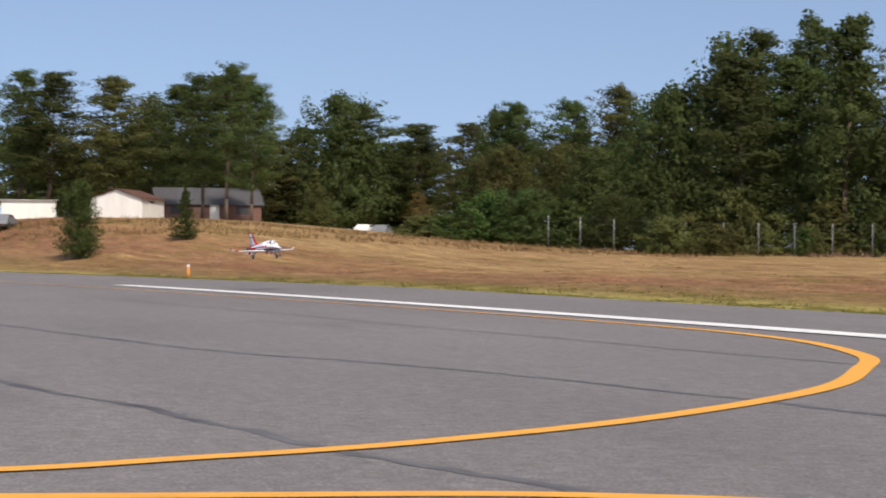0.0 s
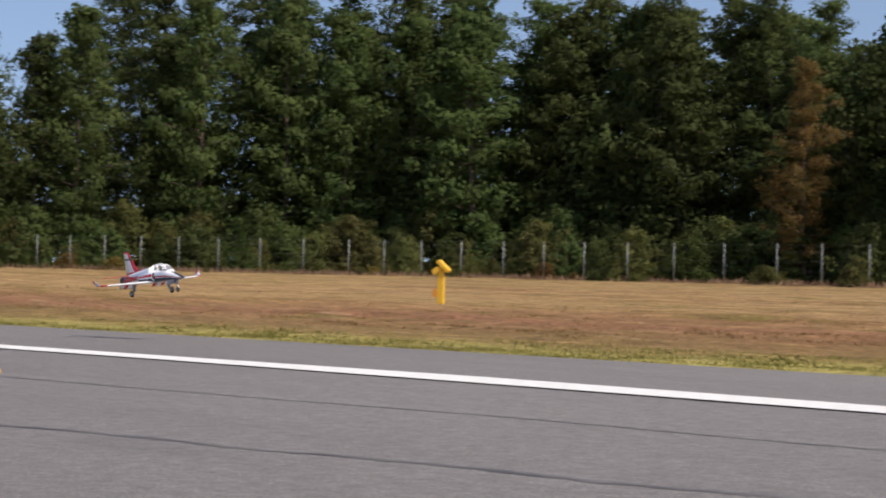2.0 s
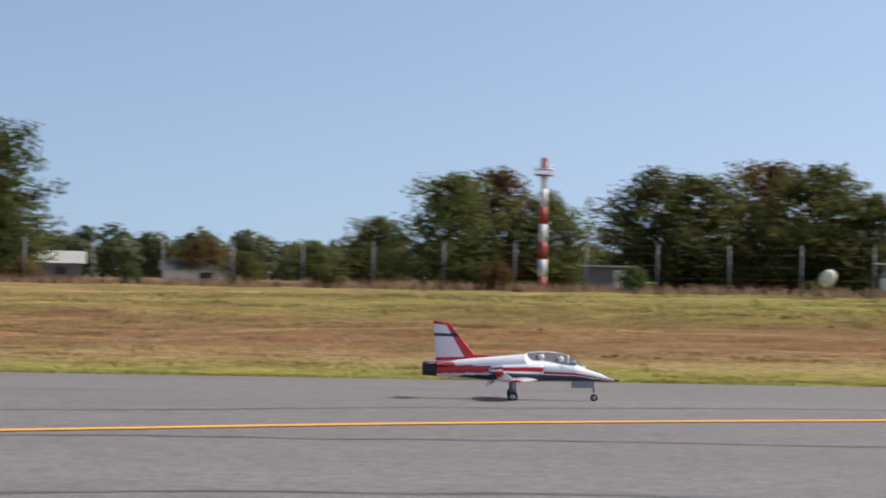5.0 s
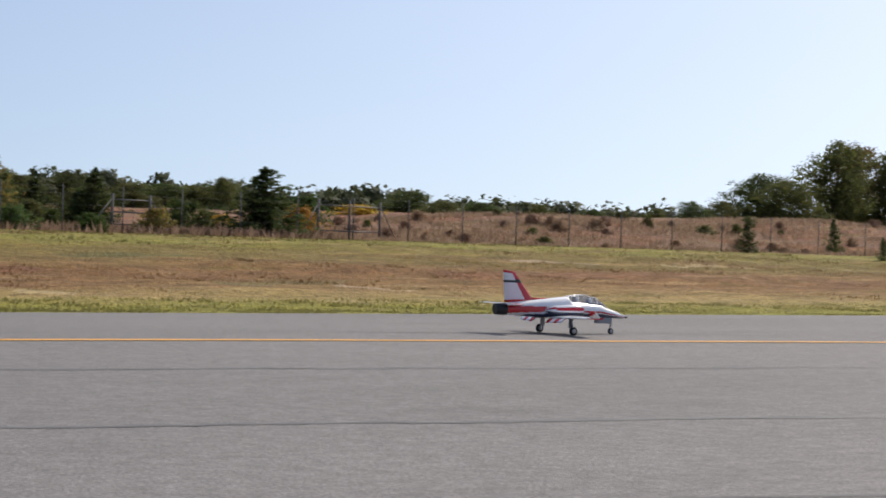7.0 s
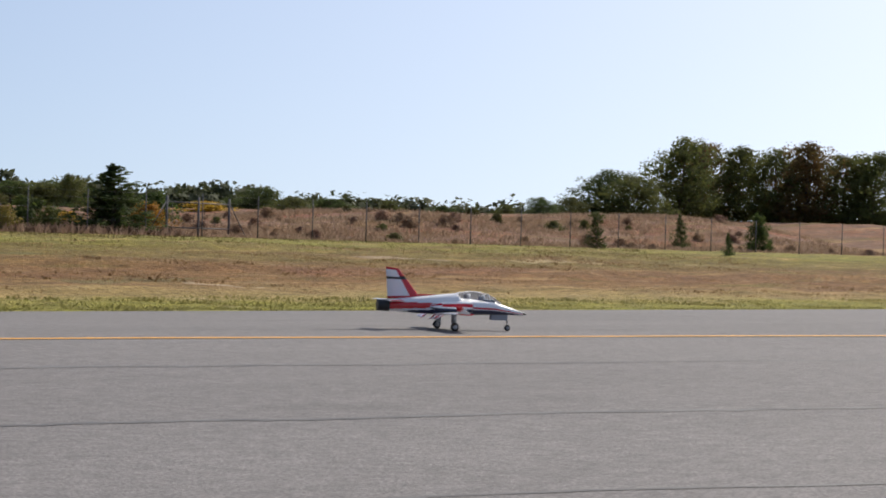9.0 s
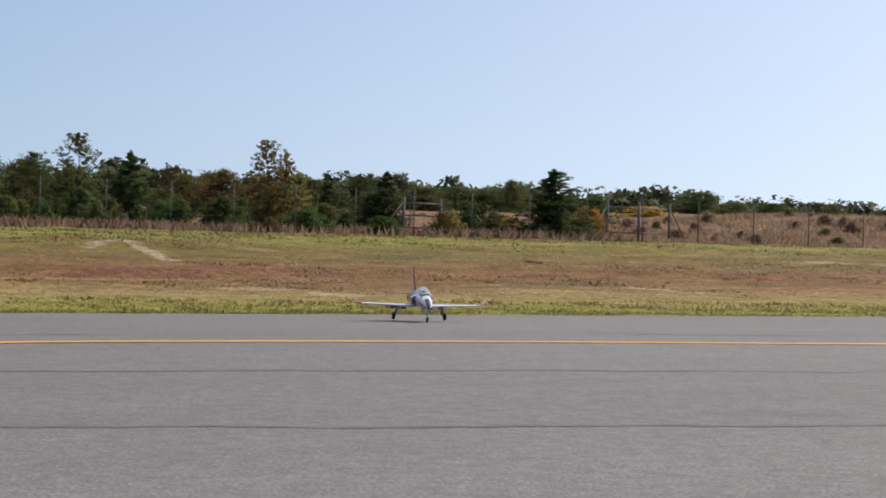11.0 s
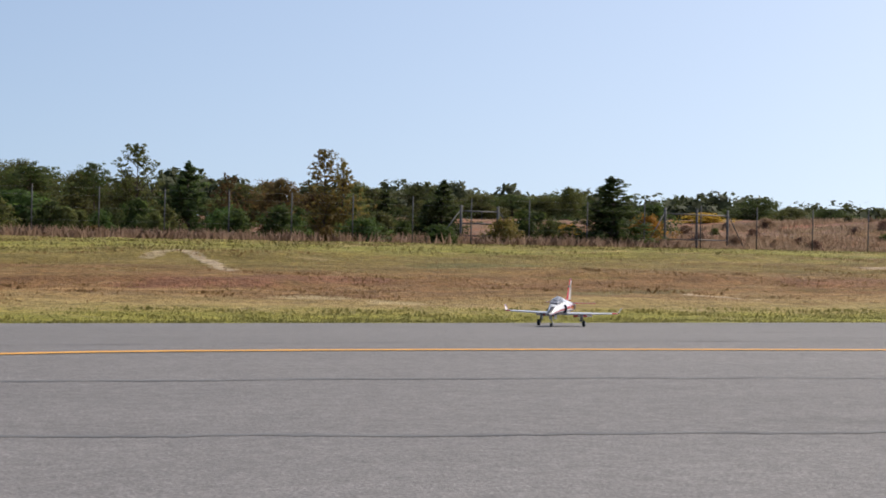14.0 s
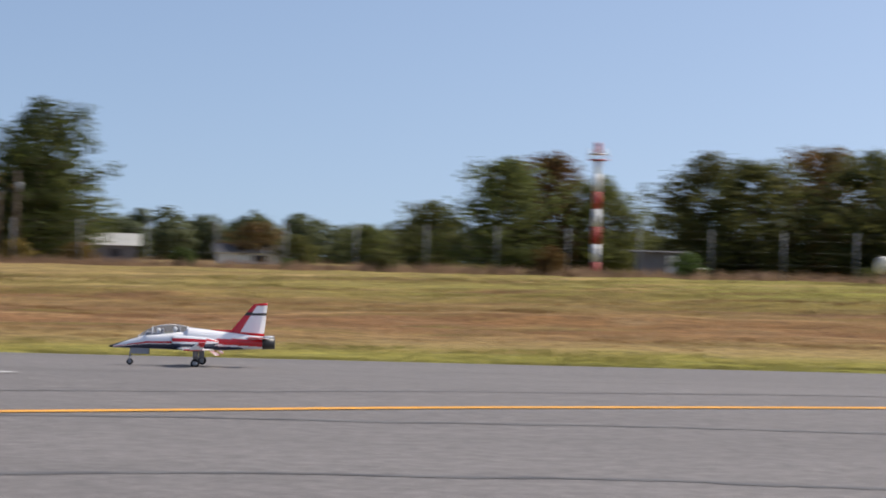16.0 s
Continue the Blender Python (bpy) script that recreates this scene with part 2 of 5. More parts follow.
        along = math_("MINIMUM", math_("MAXIMUM", math_("MULTIPLY", vec("DOT_PRODUCT", rel, (dx, dy, 0.0)).outputs["Value"], 1.0 / (dx * dx + dy * dy)), 0.0), 1.0)
        foot = vec("SCALE", (dx, dy, 0.0), None)
        l.new(along, foot.inputs["Scale"])
        away = vec("LENGTH", vec("SUBTRACT", rel, foot.outputs[0]).outputs[0], None).outputs["Value"]
        rm = n.new("ShaderNodeMapRange")
        rm.inputs[1].default_value, rm.inputs[2].default_value, rm.inputs[3].default_value, rm.inputs[4].default_value = wide * 0.5, wide, amount, 0.0
        l.new(math_("ADD", away, ragged), rm.inputs[0])
        layer = n.new("ShaderNodeMix")
        layer.data_type = "RGBA"
        layer.inputs[7].default_value = (*colour, 1)
        l.new(rm.outputs[0], layer.inputs[0])
        l.new(patch.outputs[2], layer.inputs[6])
        patch = layer
    vivid = n.new("ShaderNodeHueSaturation")
    vivid.inputs["Saturation"].default_value, vivid.inputs["Value"].default_value = 1.04, 1.14
    l.new(patch.outputs[2], vivid.inputs["Color"])
    mm = n.new("ShaderNodeMix")
    mm.data_type = "RGBA"
    mm.blend_type = "MULTIPLY"
    mm.inputs[0].default_value = 1
    l.new(vivid.outputs[0], mm.inputs[6])
    l.new(rough_grass, mm.inputs[7])
    l.new(mm.outputs[2], b.inputs["Base Color"])
    bp = n.new("ShaderNodeBump")
    bp.inputs["Strength"].default_value = 0.8
    bp.inputs["Distance"].default_value = 0.15
    l.new(tex(4.0, (1, 1, 1)), bp.inputs["Height"])
    l.new(bp.outputs[0], b.inputs["Normal"])
    return m


ASPHALT = asphalt_material()
GRASS = grass_material()
WHITE_LINE = material("white_line_paint", (0.78, 0.78, 0.76), 0.7, second=(0.62, 0.61, 0.58), scale=3, amount=0.5, bump=0.2)
YELLOW_LINE = material("yellow_line_paint", (0.78, 0.38, 0.045), 0.7, second=(0.66, 0.31, 0.04), scale=3, amount=0.5, bump=0.2)
SEAM = material("tar_seam", (0.06, 0.058, 0.057), 0.7, second=(0.135, 0.130, 0.125), scale=0.8, amount=0.9)
BARK = material("bark", (0.12, 0.085, 0.06), 0.9, second=(0.06, 0.045, 0.035), scale=3, stretch=(1, 1, 0.2), bump=0.6, bump_scale=9)
PINE = foliage("pine_needles", (0.050, 0.078, 0.025), (0.112, 0.140, 0.040))
OAK = foliage("oak_leaves", (0.080, 0.100, 0.031), (0.165, 0.162, 0.050))
GREEN = foliage("green_leaves", (0.05, 0.095, 0.024), (0.11, 0.155, 0.04))
AUTUMN = foliage("autumn_leaves", (0.14, 0.125, 0.035), (0.26, 0.165, 0.05))
RUSSET = foliage("russet_leaves", (0.10, 0.10, 0.03), (0.22, 0.12, 0.05))
FAR_GREEN = foliage("far_leaves", (0.050, 0.066, 0.028), (0.095, 0.105, 0.044), 0.35, 0.15)
YELLOW = foliage("yellow_leaves", (0.40, 0.26, 0.03), (0.55, 0.33, 0.05))
SCRUB = foliage("dry_scrub", (0.25, 0.165, 0.11), (0.38, 0.25, 0.165))
GALV = material("galvanised_steel", (0.24, 0.25, 0.26), 0.6, 0.3, second=(0.17, 0.18, 0.19), scale=6)
DARKPOST = material("weathered_post", (0.16, 0.15, 0.14), 0.8, second=(0.10, 0.095, 0.09), scale=6)
BOX_YELLOW = material("yellow_paint", (0.75, 0.45, 0.03), 0.5, second=(0.6, 0.36, 0.03), scale=5)
ORANGE = material("orange_plastic", (0.75, 0.30, 0.04), 0.5, second=(0.6, 0.25, 0.05), scale=6)
WALL_WHITE = material("white_metal_siding", (0.72, 0.72, 0.68), 0.6, second=(0.6, 0.6, 0.56), scale=1.5, stretch=(1, 1, 0.2))
ROOF_RED = material("rusty_roof", (0.20, 0.10, 0.075), 0.7, second=(0.27, 0.15, 0.11), scale=2)
ROOF_GREY = material("grey_shingles", (0.17, 0.17, 0.18), 0.85, second=(0.12, 0.12, 0.13), scale=3)
BRICK = material("dark_red_brick", (0.17, 0.085, 0.065), 0.85, second=(0.12, 0.065, 0.05), scale=4)
DARK = material("dark_opening", (0.03, 0.03, 0.035), 0.5)
RED_PAINT = material("red_paint", (0.42, 0.035, 0.03), 0.5, second=(0.36, 0.05, 0.04), scale=4)
WHITE_PAINT = material("white_paint", (0.78, 0.78, 0.77), 0.5, second=(0.68, 0.68, 0.66), scale=4)
# the model jet
J_WHITE = material("jet_white", (0.87, 0.87, 0.88), 0.2, second=(0.82, 0.82, 0.84), scale=4, coat=0.5)
J_RED = material("jet_red", (0.62, 0.012, 0.02), 0.2, second=(0.55, 0.012, 0.02), scale=4, coat=0.5)
J_NAVY = material("jet_navy", (0.035, 0.04, 0.075), 0.25, second=(0.05, 0.055, 0.09), scale=4, coat=0.5)
J_GREY = material("jet_grey", (0.33, 0.34, 0.37), 0.35, second=(0.28, 0.29, 0.32), scale=4, coat=0.3)
J_BLACK = material("jet_black", (0.015, 0.015, 0.017), 0.4, second=(0.03, 0.03, 0.03), scale=8)
J_METAL = material("gear_metal", (0.5, 0.5, 0.52), 0.35, 0.9, second=(0.4, 0.4, 0.42), scale=10)
J_TYRE = material("tyre_rubber", (0.02, 0.02, 0.02), 0.85, second=(0.035, 0.035, 0.035), scale=20)
GLASS = bpy.data.materials.new("canopy_glass")
GLASS.use_nodes = True
gb = GLASS.node_tree.nodes["Principled BSDF"]
gb.inputs["Base Color"].default_value = (0.62, 0.64, 0.67, 1)
gb.inputs["Roughness"].default_value = 0.03
gb.inputs["Transmission Weight"].default_value = 1.0
gb.inputs["IOR"].default_value = 1.2


# ---------------------------------------------------------------- helpers
def part(name, bm, mats, parent=None, label=""):
    me = bpy.data.meshes.new(name)
    bmesh.ops.recalc_face_normals(bm, faces=bm.faces)
    bm.to_mesh(me)
    bm.free()
    for m in (mats if isinstance(mats, (list, tuple)) else [mats]):
        me.materials.append(m)
    ob = new(name, me)
    if parent:
        ob.parent = parent
    if label:
        ob["label"] = label
    return ob


def mesh_part(name, verts, faces, mat, parent=None, smooth=False):
    me = bpy.data.meshes.new(name)
    me.from_pydata([tuple(v) for v in verts], [], [tuple(f) for f in faces])
    me.materials.append(mat)
    if smooth:
        me.polygons.foreach_set("use_smooth", [True] * len(me.polygons))
    ob = new(name, me)
    if parent:
        ob.parent = parent
    return ob


def thing(name, m, label, category, group="", kind=""):
    e = new(name)
    e.matrix_basis = m
    return tagged(e, label, category, group, kind)


def box(bm, x0, x1, y0, y1, z0, z1, bevel=0.0, mat=0):
    r = bmesh.ops.create_cube(bm, size=1, matrix=Matrix.Translation(((x0 + x1) / 2, (y0 + y1) / 2, (z0 + z1) / 2)) @ Matrix.Diagonal((x1 - x0, y1 - y0, z1 - z0, 1)))
    fs = {f for v in r["verts"] for f in v.link_faces}
    for f in fs:
        f.material_index = mat
    if bevel:
        es = {e for v in r["verts"] for e in v.link_edges}
        bmesh.ops.bevel(bm, geom=list(es), offset=bevel, segments=2, affect="EDGES", clamp_overlap=True)
    return bm


def rod(bm, a, b, r0, r1=None, n=10, mat=0):
    a, b = Vector(a), Vector(b)
    d = b - a
    m = Matrix.Translation((a + b) / 2) @ d.to_track_quat("Z", "Y").to_matrix().to_4x4()
    r = bmesh.ops.create_cone(bm, cap_ends=True, segments=n, radius1=r0, radius2=r0 if r1 is None else r1, depth=d.length, matrix=m)
    for v in r["verts"]:
        for f in v.link_faces:
            f.material_index = mat
            f.smooth = len(f.verts) == 4
    return bm


def lathe(bm, profile, m=Matrix(), n=20, mat=0):
    """Turned about the local x axis: profile of (x, radius)."""
    rings = []
    for x, r in profile:
        rings.append([bm.verts.new(m @ Vector((x, r * math.cos(2 * math.pi * i / n), r * math.sin(2 * math.pi * i / n)))) for i in range(n)])
    for a, b in zip(rings, rings[1:]):
        for i in range(n):
            f = bm.faces.new((a[i], a[(i + 1) % n], b[(i + 1) % n], b[i]))
            f.material_index = mat
            f.smooth = True
    for ring in (rings[0], rings[-1]):
        f = bm.faces.new(ring)
        f.material_index = mat
    return bm


# ---------------------------------------------------------------- lie of the land
# u runs along the runway, s away from the camera across it
R2 = math.sqrt(0.5)


def xy(u, s):
    return R2 * (u - s), R2 * (u + s)


def us(x, y):
    return R2 * (x + y), R2 * (y - x)


def edge_s(u):
    k = np.maximum(0.0, -12.0 - np.asarray(u, float))
    return 44.5 - 0.20 * k - 0.0004 * k * k


def fence_s(u):
    return np.interp(u, [-420, -230, -200, -178, -168.5, -160, -150, -129, -114.7, -93, -60, -35, 30, 60, 300, 500], [-60, 0, 22, 46, 58.3, 70.7, 82.5, 98.6, 104, 108, 106, 104, 83, 82, 82, 82])


def pave_z(s):
    return -0.03 * np.clip(np.asarray(s, float) - 27.0, 0, 30.0)


def smooth01(v):
    v = np.clip(v, 0, 1)
    return v * v * (3 - 2 * v)


def land_z(u, s):
    u, s = np.asarray(u, float), np.asarray(s, float)
    e0, f0 = edge_s(u), fence_s(u)
    ze = pave_z(e0)
    zf = np.interp(u, [-400, -190, -60, 20, 60, 300], [1.9, 1.45, 1.1, 1.35, 1.5, 1.9])
    e = s - e0
    z = ze - 0.05 + (zf - ze) * smooth01((e - 2.0) / np.maximum(f0 - e0 - 4.0, 5.0)) ** 1.15 - 0.12 * np.exp(-((e - 5.0) / 3.0) ** 2)
    for e1, high, k, ph in ((16.5, 0.20, 0.17, 0.0), (10.5, 0.12, 0.23, 1.3), (25.0, 0.16, 0.11, 2.1)):
        line = e1 + 1.3 * np.sin(u * k + ph) + 0.6 * np.sin(u * 0.61 + ph)
        z = z + high * (0.55 + 0.45 * np.sin(u * 0.29 + 2 * ph)) * smooth01((e - line) / 0.8) * smooth01((line + 6.0 - e) / 5.0)
    b = s - f0
    mound = np.interp(u, [66, 85, 105, 140], [0.78, 0.85, 1.3, 1.55]) * smooth01((u - 66.0) / 16.0) * (1 - 0.6 * smooth01((u - 190.0) / 80.0))
    z = z + 3.3 * smooth01((-u - 130.0) / 75.0) * smooth01((78.0 - s) / 50.0) * smooth01((e - 4.0) / 25.0)
    z = z + mound * (1.55 * smooth01((b - 4.0) / 16.0) + 0.25 * np.sin(u * 0.21) * smooth01((b - 6.0) / 8.0))
    z = z + 1.2 * smooth01((b - 60.0) / 500.0)
    return np.where(e < 0, pave_z(s) - 0.10, z)


def floor_z(x, y):
    u, s = us(x, y)
    return float(land_z(u, s))


def grid_mesh(name, us_, ss_of, zfun, mat, uv_of):
    verts, uvs = [], []
    nu, ns = len(us_), len(ss_of(0.0))
    for u in us_:
        ss = ss_of(u)
        zz = zfun(np.full(len(ss), u), ss)
        for s, z in zip(ss, zz):
            verts.append((*xy(u, s), float(z)))
            uvs.append(uv_of(u, s))
    faces = [(i * ns + j, (i + 1) * ns + j, (i + 1) * ns + j + 1, i * ns + j + 1) for i in range(nu - 1) for j in range(ns - 1)]
    ob = mesh_part(name, verts, faces, mat, smooth=True)
    lay = ob.data.uv_layers.new(name="UVMap")
    lay.data.foreach_set("uv", [c for lp in ob.data.loops for c in uvs[lp.vertex_index]])
    return ob


def spaced(*runs):
    out = []
    for a, b, st in runs:
        out += list(np.arange(a, b, st))
    return np.array(out)


U_LAND = spaced((-2600, -600, 200), (-600, -260, 20), (-260, -170, 3.0), (-170, 110, 1.5), (110, 260, 3.0), (260, 600, 20), (600, 2601, 200))
E_LAND = spaced((-500, -60, 40), (-60, -1, 6), (-1, 0.5, 0.25), (0.5, 32, 0.5), (32, 80, 1.0), (80, 160, 4), (160, 600, 40), (600, 2601, 250))


def land_rows(u):
    return edge_s(u) + E_LAND


rngl = np.random.RandomState(4)
ground = grid_mesh("ground", U_LAND, land_rows, lambda u, s: land_z(u, s) + np.where(s - edge_s(u) > 1.0, 0.05 * np.sin(u * 0.9 + s * 1.7) * np.sin(s * 0.8 - u * 0.35) + rngl.uniform(-0.03, 0.03, len(s)), 0), GRASS, lambda u, s: (u, s - float(edge_s(u))))
tagged(ground, "rolling airfield ground of dry reddish and green grass", "ground", kind="structure")

E_PAVE = -np.concatenate([np.arange(0, 24, 0.5), np.arange(24, 110, 6.0)])[::-1]
runway = grid_mesh("runway", spaced((-700, -260, 20), (-260, 260, 4.0), (260, 700, 20)), lambda u: float(edge_s(u)) + E_PAVE, lambda u, s: pave_z(s), ASPHALT, lambda u, s: (u, s))
tagged(runway, "worn grey asphalt runway with tar seams", "runway", kind="structure")


def white_s(u):
    k = max(0.0, -8.0 - u)
    return 28.2 - 0.10 * k - 0.0007 * k * k


def ribbon(name, pts, width, mat, label, category, lift=0.010, parent=None, wob=0.0, kind="structure"):
    """A painted or poured line on the pavement along (u, s) points."""
    pts = [Vector((u, s)) for u, s in pts]
    bm = bmesh.new()
    prev = None
    rg = random.Random(len(pts))
    for i, p in enumerate(pts):
        d = (pts[min(i + 1, len(pts) - 1)] - pts[max(i - 1, 0)]).normalized()
        nrm = Vector((-d.y, d.x))
        w = width(i / (len(pts) - 1)) if callable(width) else width
        j = 0.12 * wob * math.sin(i * 0.31) + rg.uniform(-wob, wob) * 0.04
        pair = []
        for sg in (-0.5, 0.5):
            q = p + nrm * (sg * w * (1 + rg.uniform(-wob, wob)) + j)
            pair.append(bm.verts.new((*xy(q.x, q.y), float(pave_z(q.y)) + lift)))
        if prev:
            bm.faces.new((prev[0], prev[1], pair[1], pair[0]))
        prev = pair
    ob = part(name, bm, mat, parent)
    return tagged(ob, label, category, kind=kind) if not parent else ob


def spline(ctrl, n=12):
    out = []
    c = [Vector(p) for p in ctrl]
    c = [2 * c[0] - c[1]] + c + [2 * c[-1] - c[-2]]
    for i in range(1, len(c) - 2):
        for k in range(n):
            t = k / n
            out.append(tuple(0.5 * ((2 * c[i]) + (c[i + 1] - c[i - 1]) * t + (2 * c[i - 1] - 5 * c[i] + 4 * c[i + 1] - c[i + 2]) * t * t + (3 * c[i] - c[i - 1] - 3 * c[i + 1] + c[i + 2]) * t ** 3)))
    return out + [tuple(c[-2])]


ribbon("edge_line", [(u, white_s(u)) for u in np.arange(-92, -5.9, 1.0)] + [(-4.6, 28.3)], lambda k: (0.95 + 0.9 * max(0.0, min(1.0, (k - 0.7) / 0.24))) if k < 0.999 else 0.12, WHITE_LINE, "broad white painted runway edge line", "road marking", lift=0.022)
ribbon("taxi_line", spline([(-15.6, -14), (-14.4, 0), (-13.3, 8.5), (-12.5, 12.1), (-9.6, 16.3), (-7.7, 18.45), (-5.3, 20.0), (-2.3, 21.35), (2.0, 23.2), (8.9, 25.2), (13.0, 25.4), (18.0, 24.95), (23.2, 24.15), (35.3, 22.2), (60, 17), (120, 4)]), 0.28, YELLOW_LINE, "long yellow taxi guide line painted on the asphalt", "road marking")
ribbon("turn_line", spline([(-14.2, 0), (-14.6, 5), (-15.0, 7.8), (-15.5, 9.1), (-16.5, 11.25), (-18.73, 14.22), (-22.25, 17.48), (-25.9, 19.68), (-29.54, 21.4), (-35.5, 22.6), (-43, 22.2), (-60, 19.2), (-92, 12.2), (-125, 4.6)]), lambda k: 0.30 - 0.15 * max(0.0, min(1.0, (k - 0.72) / 0.12)), YELLOW_LINE, "curved yellow turn-off line painted on the asphalt", "road marking", lift=0.014)
SEAMS = [
    [(-120, -6), (-44, 8.5), (-26, 14.4), (-18.6, 16.5), (-11, 18.4), (-3.5, 20.4), (5.5, 20.7), (12.9, 19.9), (18.2, 18.9), (27.1, 17.1), (60, 10)],
    [(-34, 5.2), (-22, 9.0), (-15.2, 10.8), (-2.5, 15.0), (4.1, 15.3), (9.2, 14.1), (18.7, 11.8), (45, 5)],
    [(-70, 12), (-40, 17.6), (-20, 21.5), (-6, 23.6), (4, 26.5), (14, 27.4), (24, 26.6), (40, 24)],
    [(-30, -6), (-10, 5.0), (0, 9.6), (8, 9.2), (20, 5)],
]
for i, ctrl in enumerate(SEAMS):
    ribbon("tar_seam", spline(ctrl, 40), 0.16 if i < 2 else 0.08, SEAM, "dark tar seam along the asphalt", "pavement seam", lift=0.004, wob=0.5)


# ---------------------------------------------------------------- trees
def crown_cloud(rg, clumps, leaves, size, slim=0.5, axis_pull=0.0):
    """Leaf clumps: small four-sided leaves that face outward round each clump. Returns corners, faces and a facing for each leaf."""
    corners, facing = [], []
    for c, r, k in clumps:
        k = max(4, int(leaves * k))
        c = np.array(c)
        d = rg.normal(0, 1, (k, 3))
        d /= np.linalg.norm(d, axis=1)[:, None]
        p = c + d * rg.uniform(0.15, 1.0, (k, 1)) ** 0.5 * np.array(r)
        out = d + np.array([c[0], c[1], 0.0]) * axis_pull + np.array([0, 0, 0.45])
        out /= np.linalg.norm(out, axis=1)[:, None]
        nrm = out + rg.normal(0, 0.38, (k, 3))
        nrm /= np.linalg.norm(nrm, axis=1)[:, None]
        a = np.cross(nrm, rg.normal(0, 1, (k, 3)))
        a /= np.linalg.norm(a, axis=1)[:, None]
        b = np.cross(nrm, a)
        sz = size * rg.uniform(0.6, 1.5, (k, 1))
        a, b = a * sz, b * sz * slim
        corners.append(np.stack([p - a, p - b, p + a, p + b], 1).reshape(-1, 3))
        facing.append(out + 0.45 * nrm)
    v = np.concatenate(corners)
    return v, np.arange(len(v)).reshape(-1, 4), np.concatenate(facing)


def leaf_mesh(name, cloud, leaf, parent=None):
    v, f, facing = cloud
    me = bpy.data.meshes.new(name)
    me.from_pydata(v.tolist(), [], f.tolist())
    me.materials.append(leaf)
    me.polygons.foreach_set("use_smooth", [True] * len(f))
    facing = facing / np.linalg.norm(facing, axis=1)[:, None]
    me.normals_split_custom_set(np.repeat(facing, 4, axis=0).tolist())
    ob = new(name, me)
    if parent:
        ob.parent = parent
    return ob


SHAPES = {  # height over spread, boughs, clumps a bough, leaves a clump, leaf size, leaf slimness, flatness of a clump, clump radius
    "pine": (2.2, 116, 4, 40, 0.0145, 0.45, 0.62, (0.07, 0.135)),
    "tallpine": (2.0, 104, 4, 40, 0.0145, 0.45, 0.6, (0.075, 0.14)),
    "backpine": (2.2, 84, 4, 32, 0.021, 0.5, 0.7, (0.09, 0.16)),
    "oak": (1.15, 120, 3, 42, 0.0140, 0.65, 0.85, (0.08, 0.15)),
    "cone": (1.5, 120, 4, 26, 0.020, 0.35, 0.8, (0.05, 0.095)),
    "sparse": (1.7, 100, 3, 22, 0.017, 0.6, 0.9, (0.035, 0.08)),
    "umbrella": (1.9, 60, 4, 30, 0.018, 0.5, 0.8, (0.075, 0.14)),
    "shrub": (0.85, 54, 3, 30, 0.024, 0.6, 0.85, (0.08, 0.16)),
}


def bough_reach(kind, f):
    """Where along the height a bough sits, and how far it reaches, for f from 0 (lowest) to 1 (top)."""
    if kind in ("pine", "backpine"):
        return 0.10 + 0.87 * f, 0.5 * (1 - max(0.0, (f - 0.4) / 0.6) ** 1.6 * 0.82) * (0.72 + 0.28 * min(1.0, f / 0.35))
    if kind == "tallpine":
        return 0.26 + 0.71 * f, 0.5 * (1 - max(0.0, (f - 0.4) / 0.6) ** 1.7 * 0.78) * (0.6 + 0.4 * min(1.0, f / 0.3))
    if kind == "oak":
        return 0.10 + 0.82 * f, 0.5 * math.sqrt(max(0.05, 1 - ((f - 0.38) / 0.64) ** 2))
    if kind == "cone":
        return 0.05 + 0.88 * f, 0.5 * (1 - f) ** 0.8 * (0.8 + 0.2 * min(1.0, f / 0.2)) + 0.015
    if kind == "sparse":
        return 0.14 + 0.82 * f, 0.46 * math.sin(math.pi * min(1.0, 0.25 + 0.68 * f)) + 0.03
    if kind == "umbrella":
        return 0.52 + 0.43 * f, 0.5 * math.sqrt(max(0.05, 1 - ((f - 0.4) / 0.62) ** 2))
    return 0.08 + 0.78 * f, 0.5 * math.sqrt(max(0.06, 1 - f ** 2))


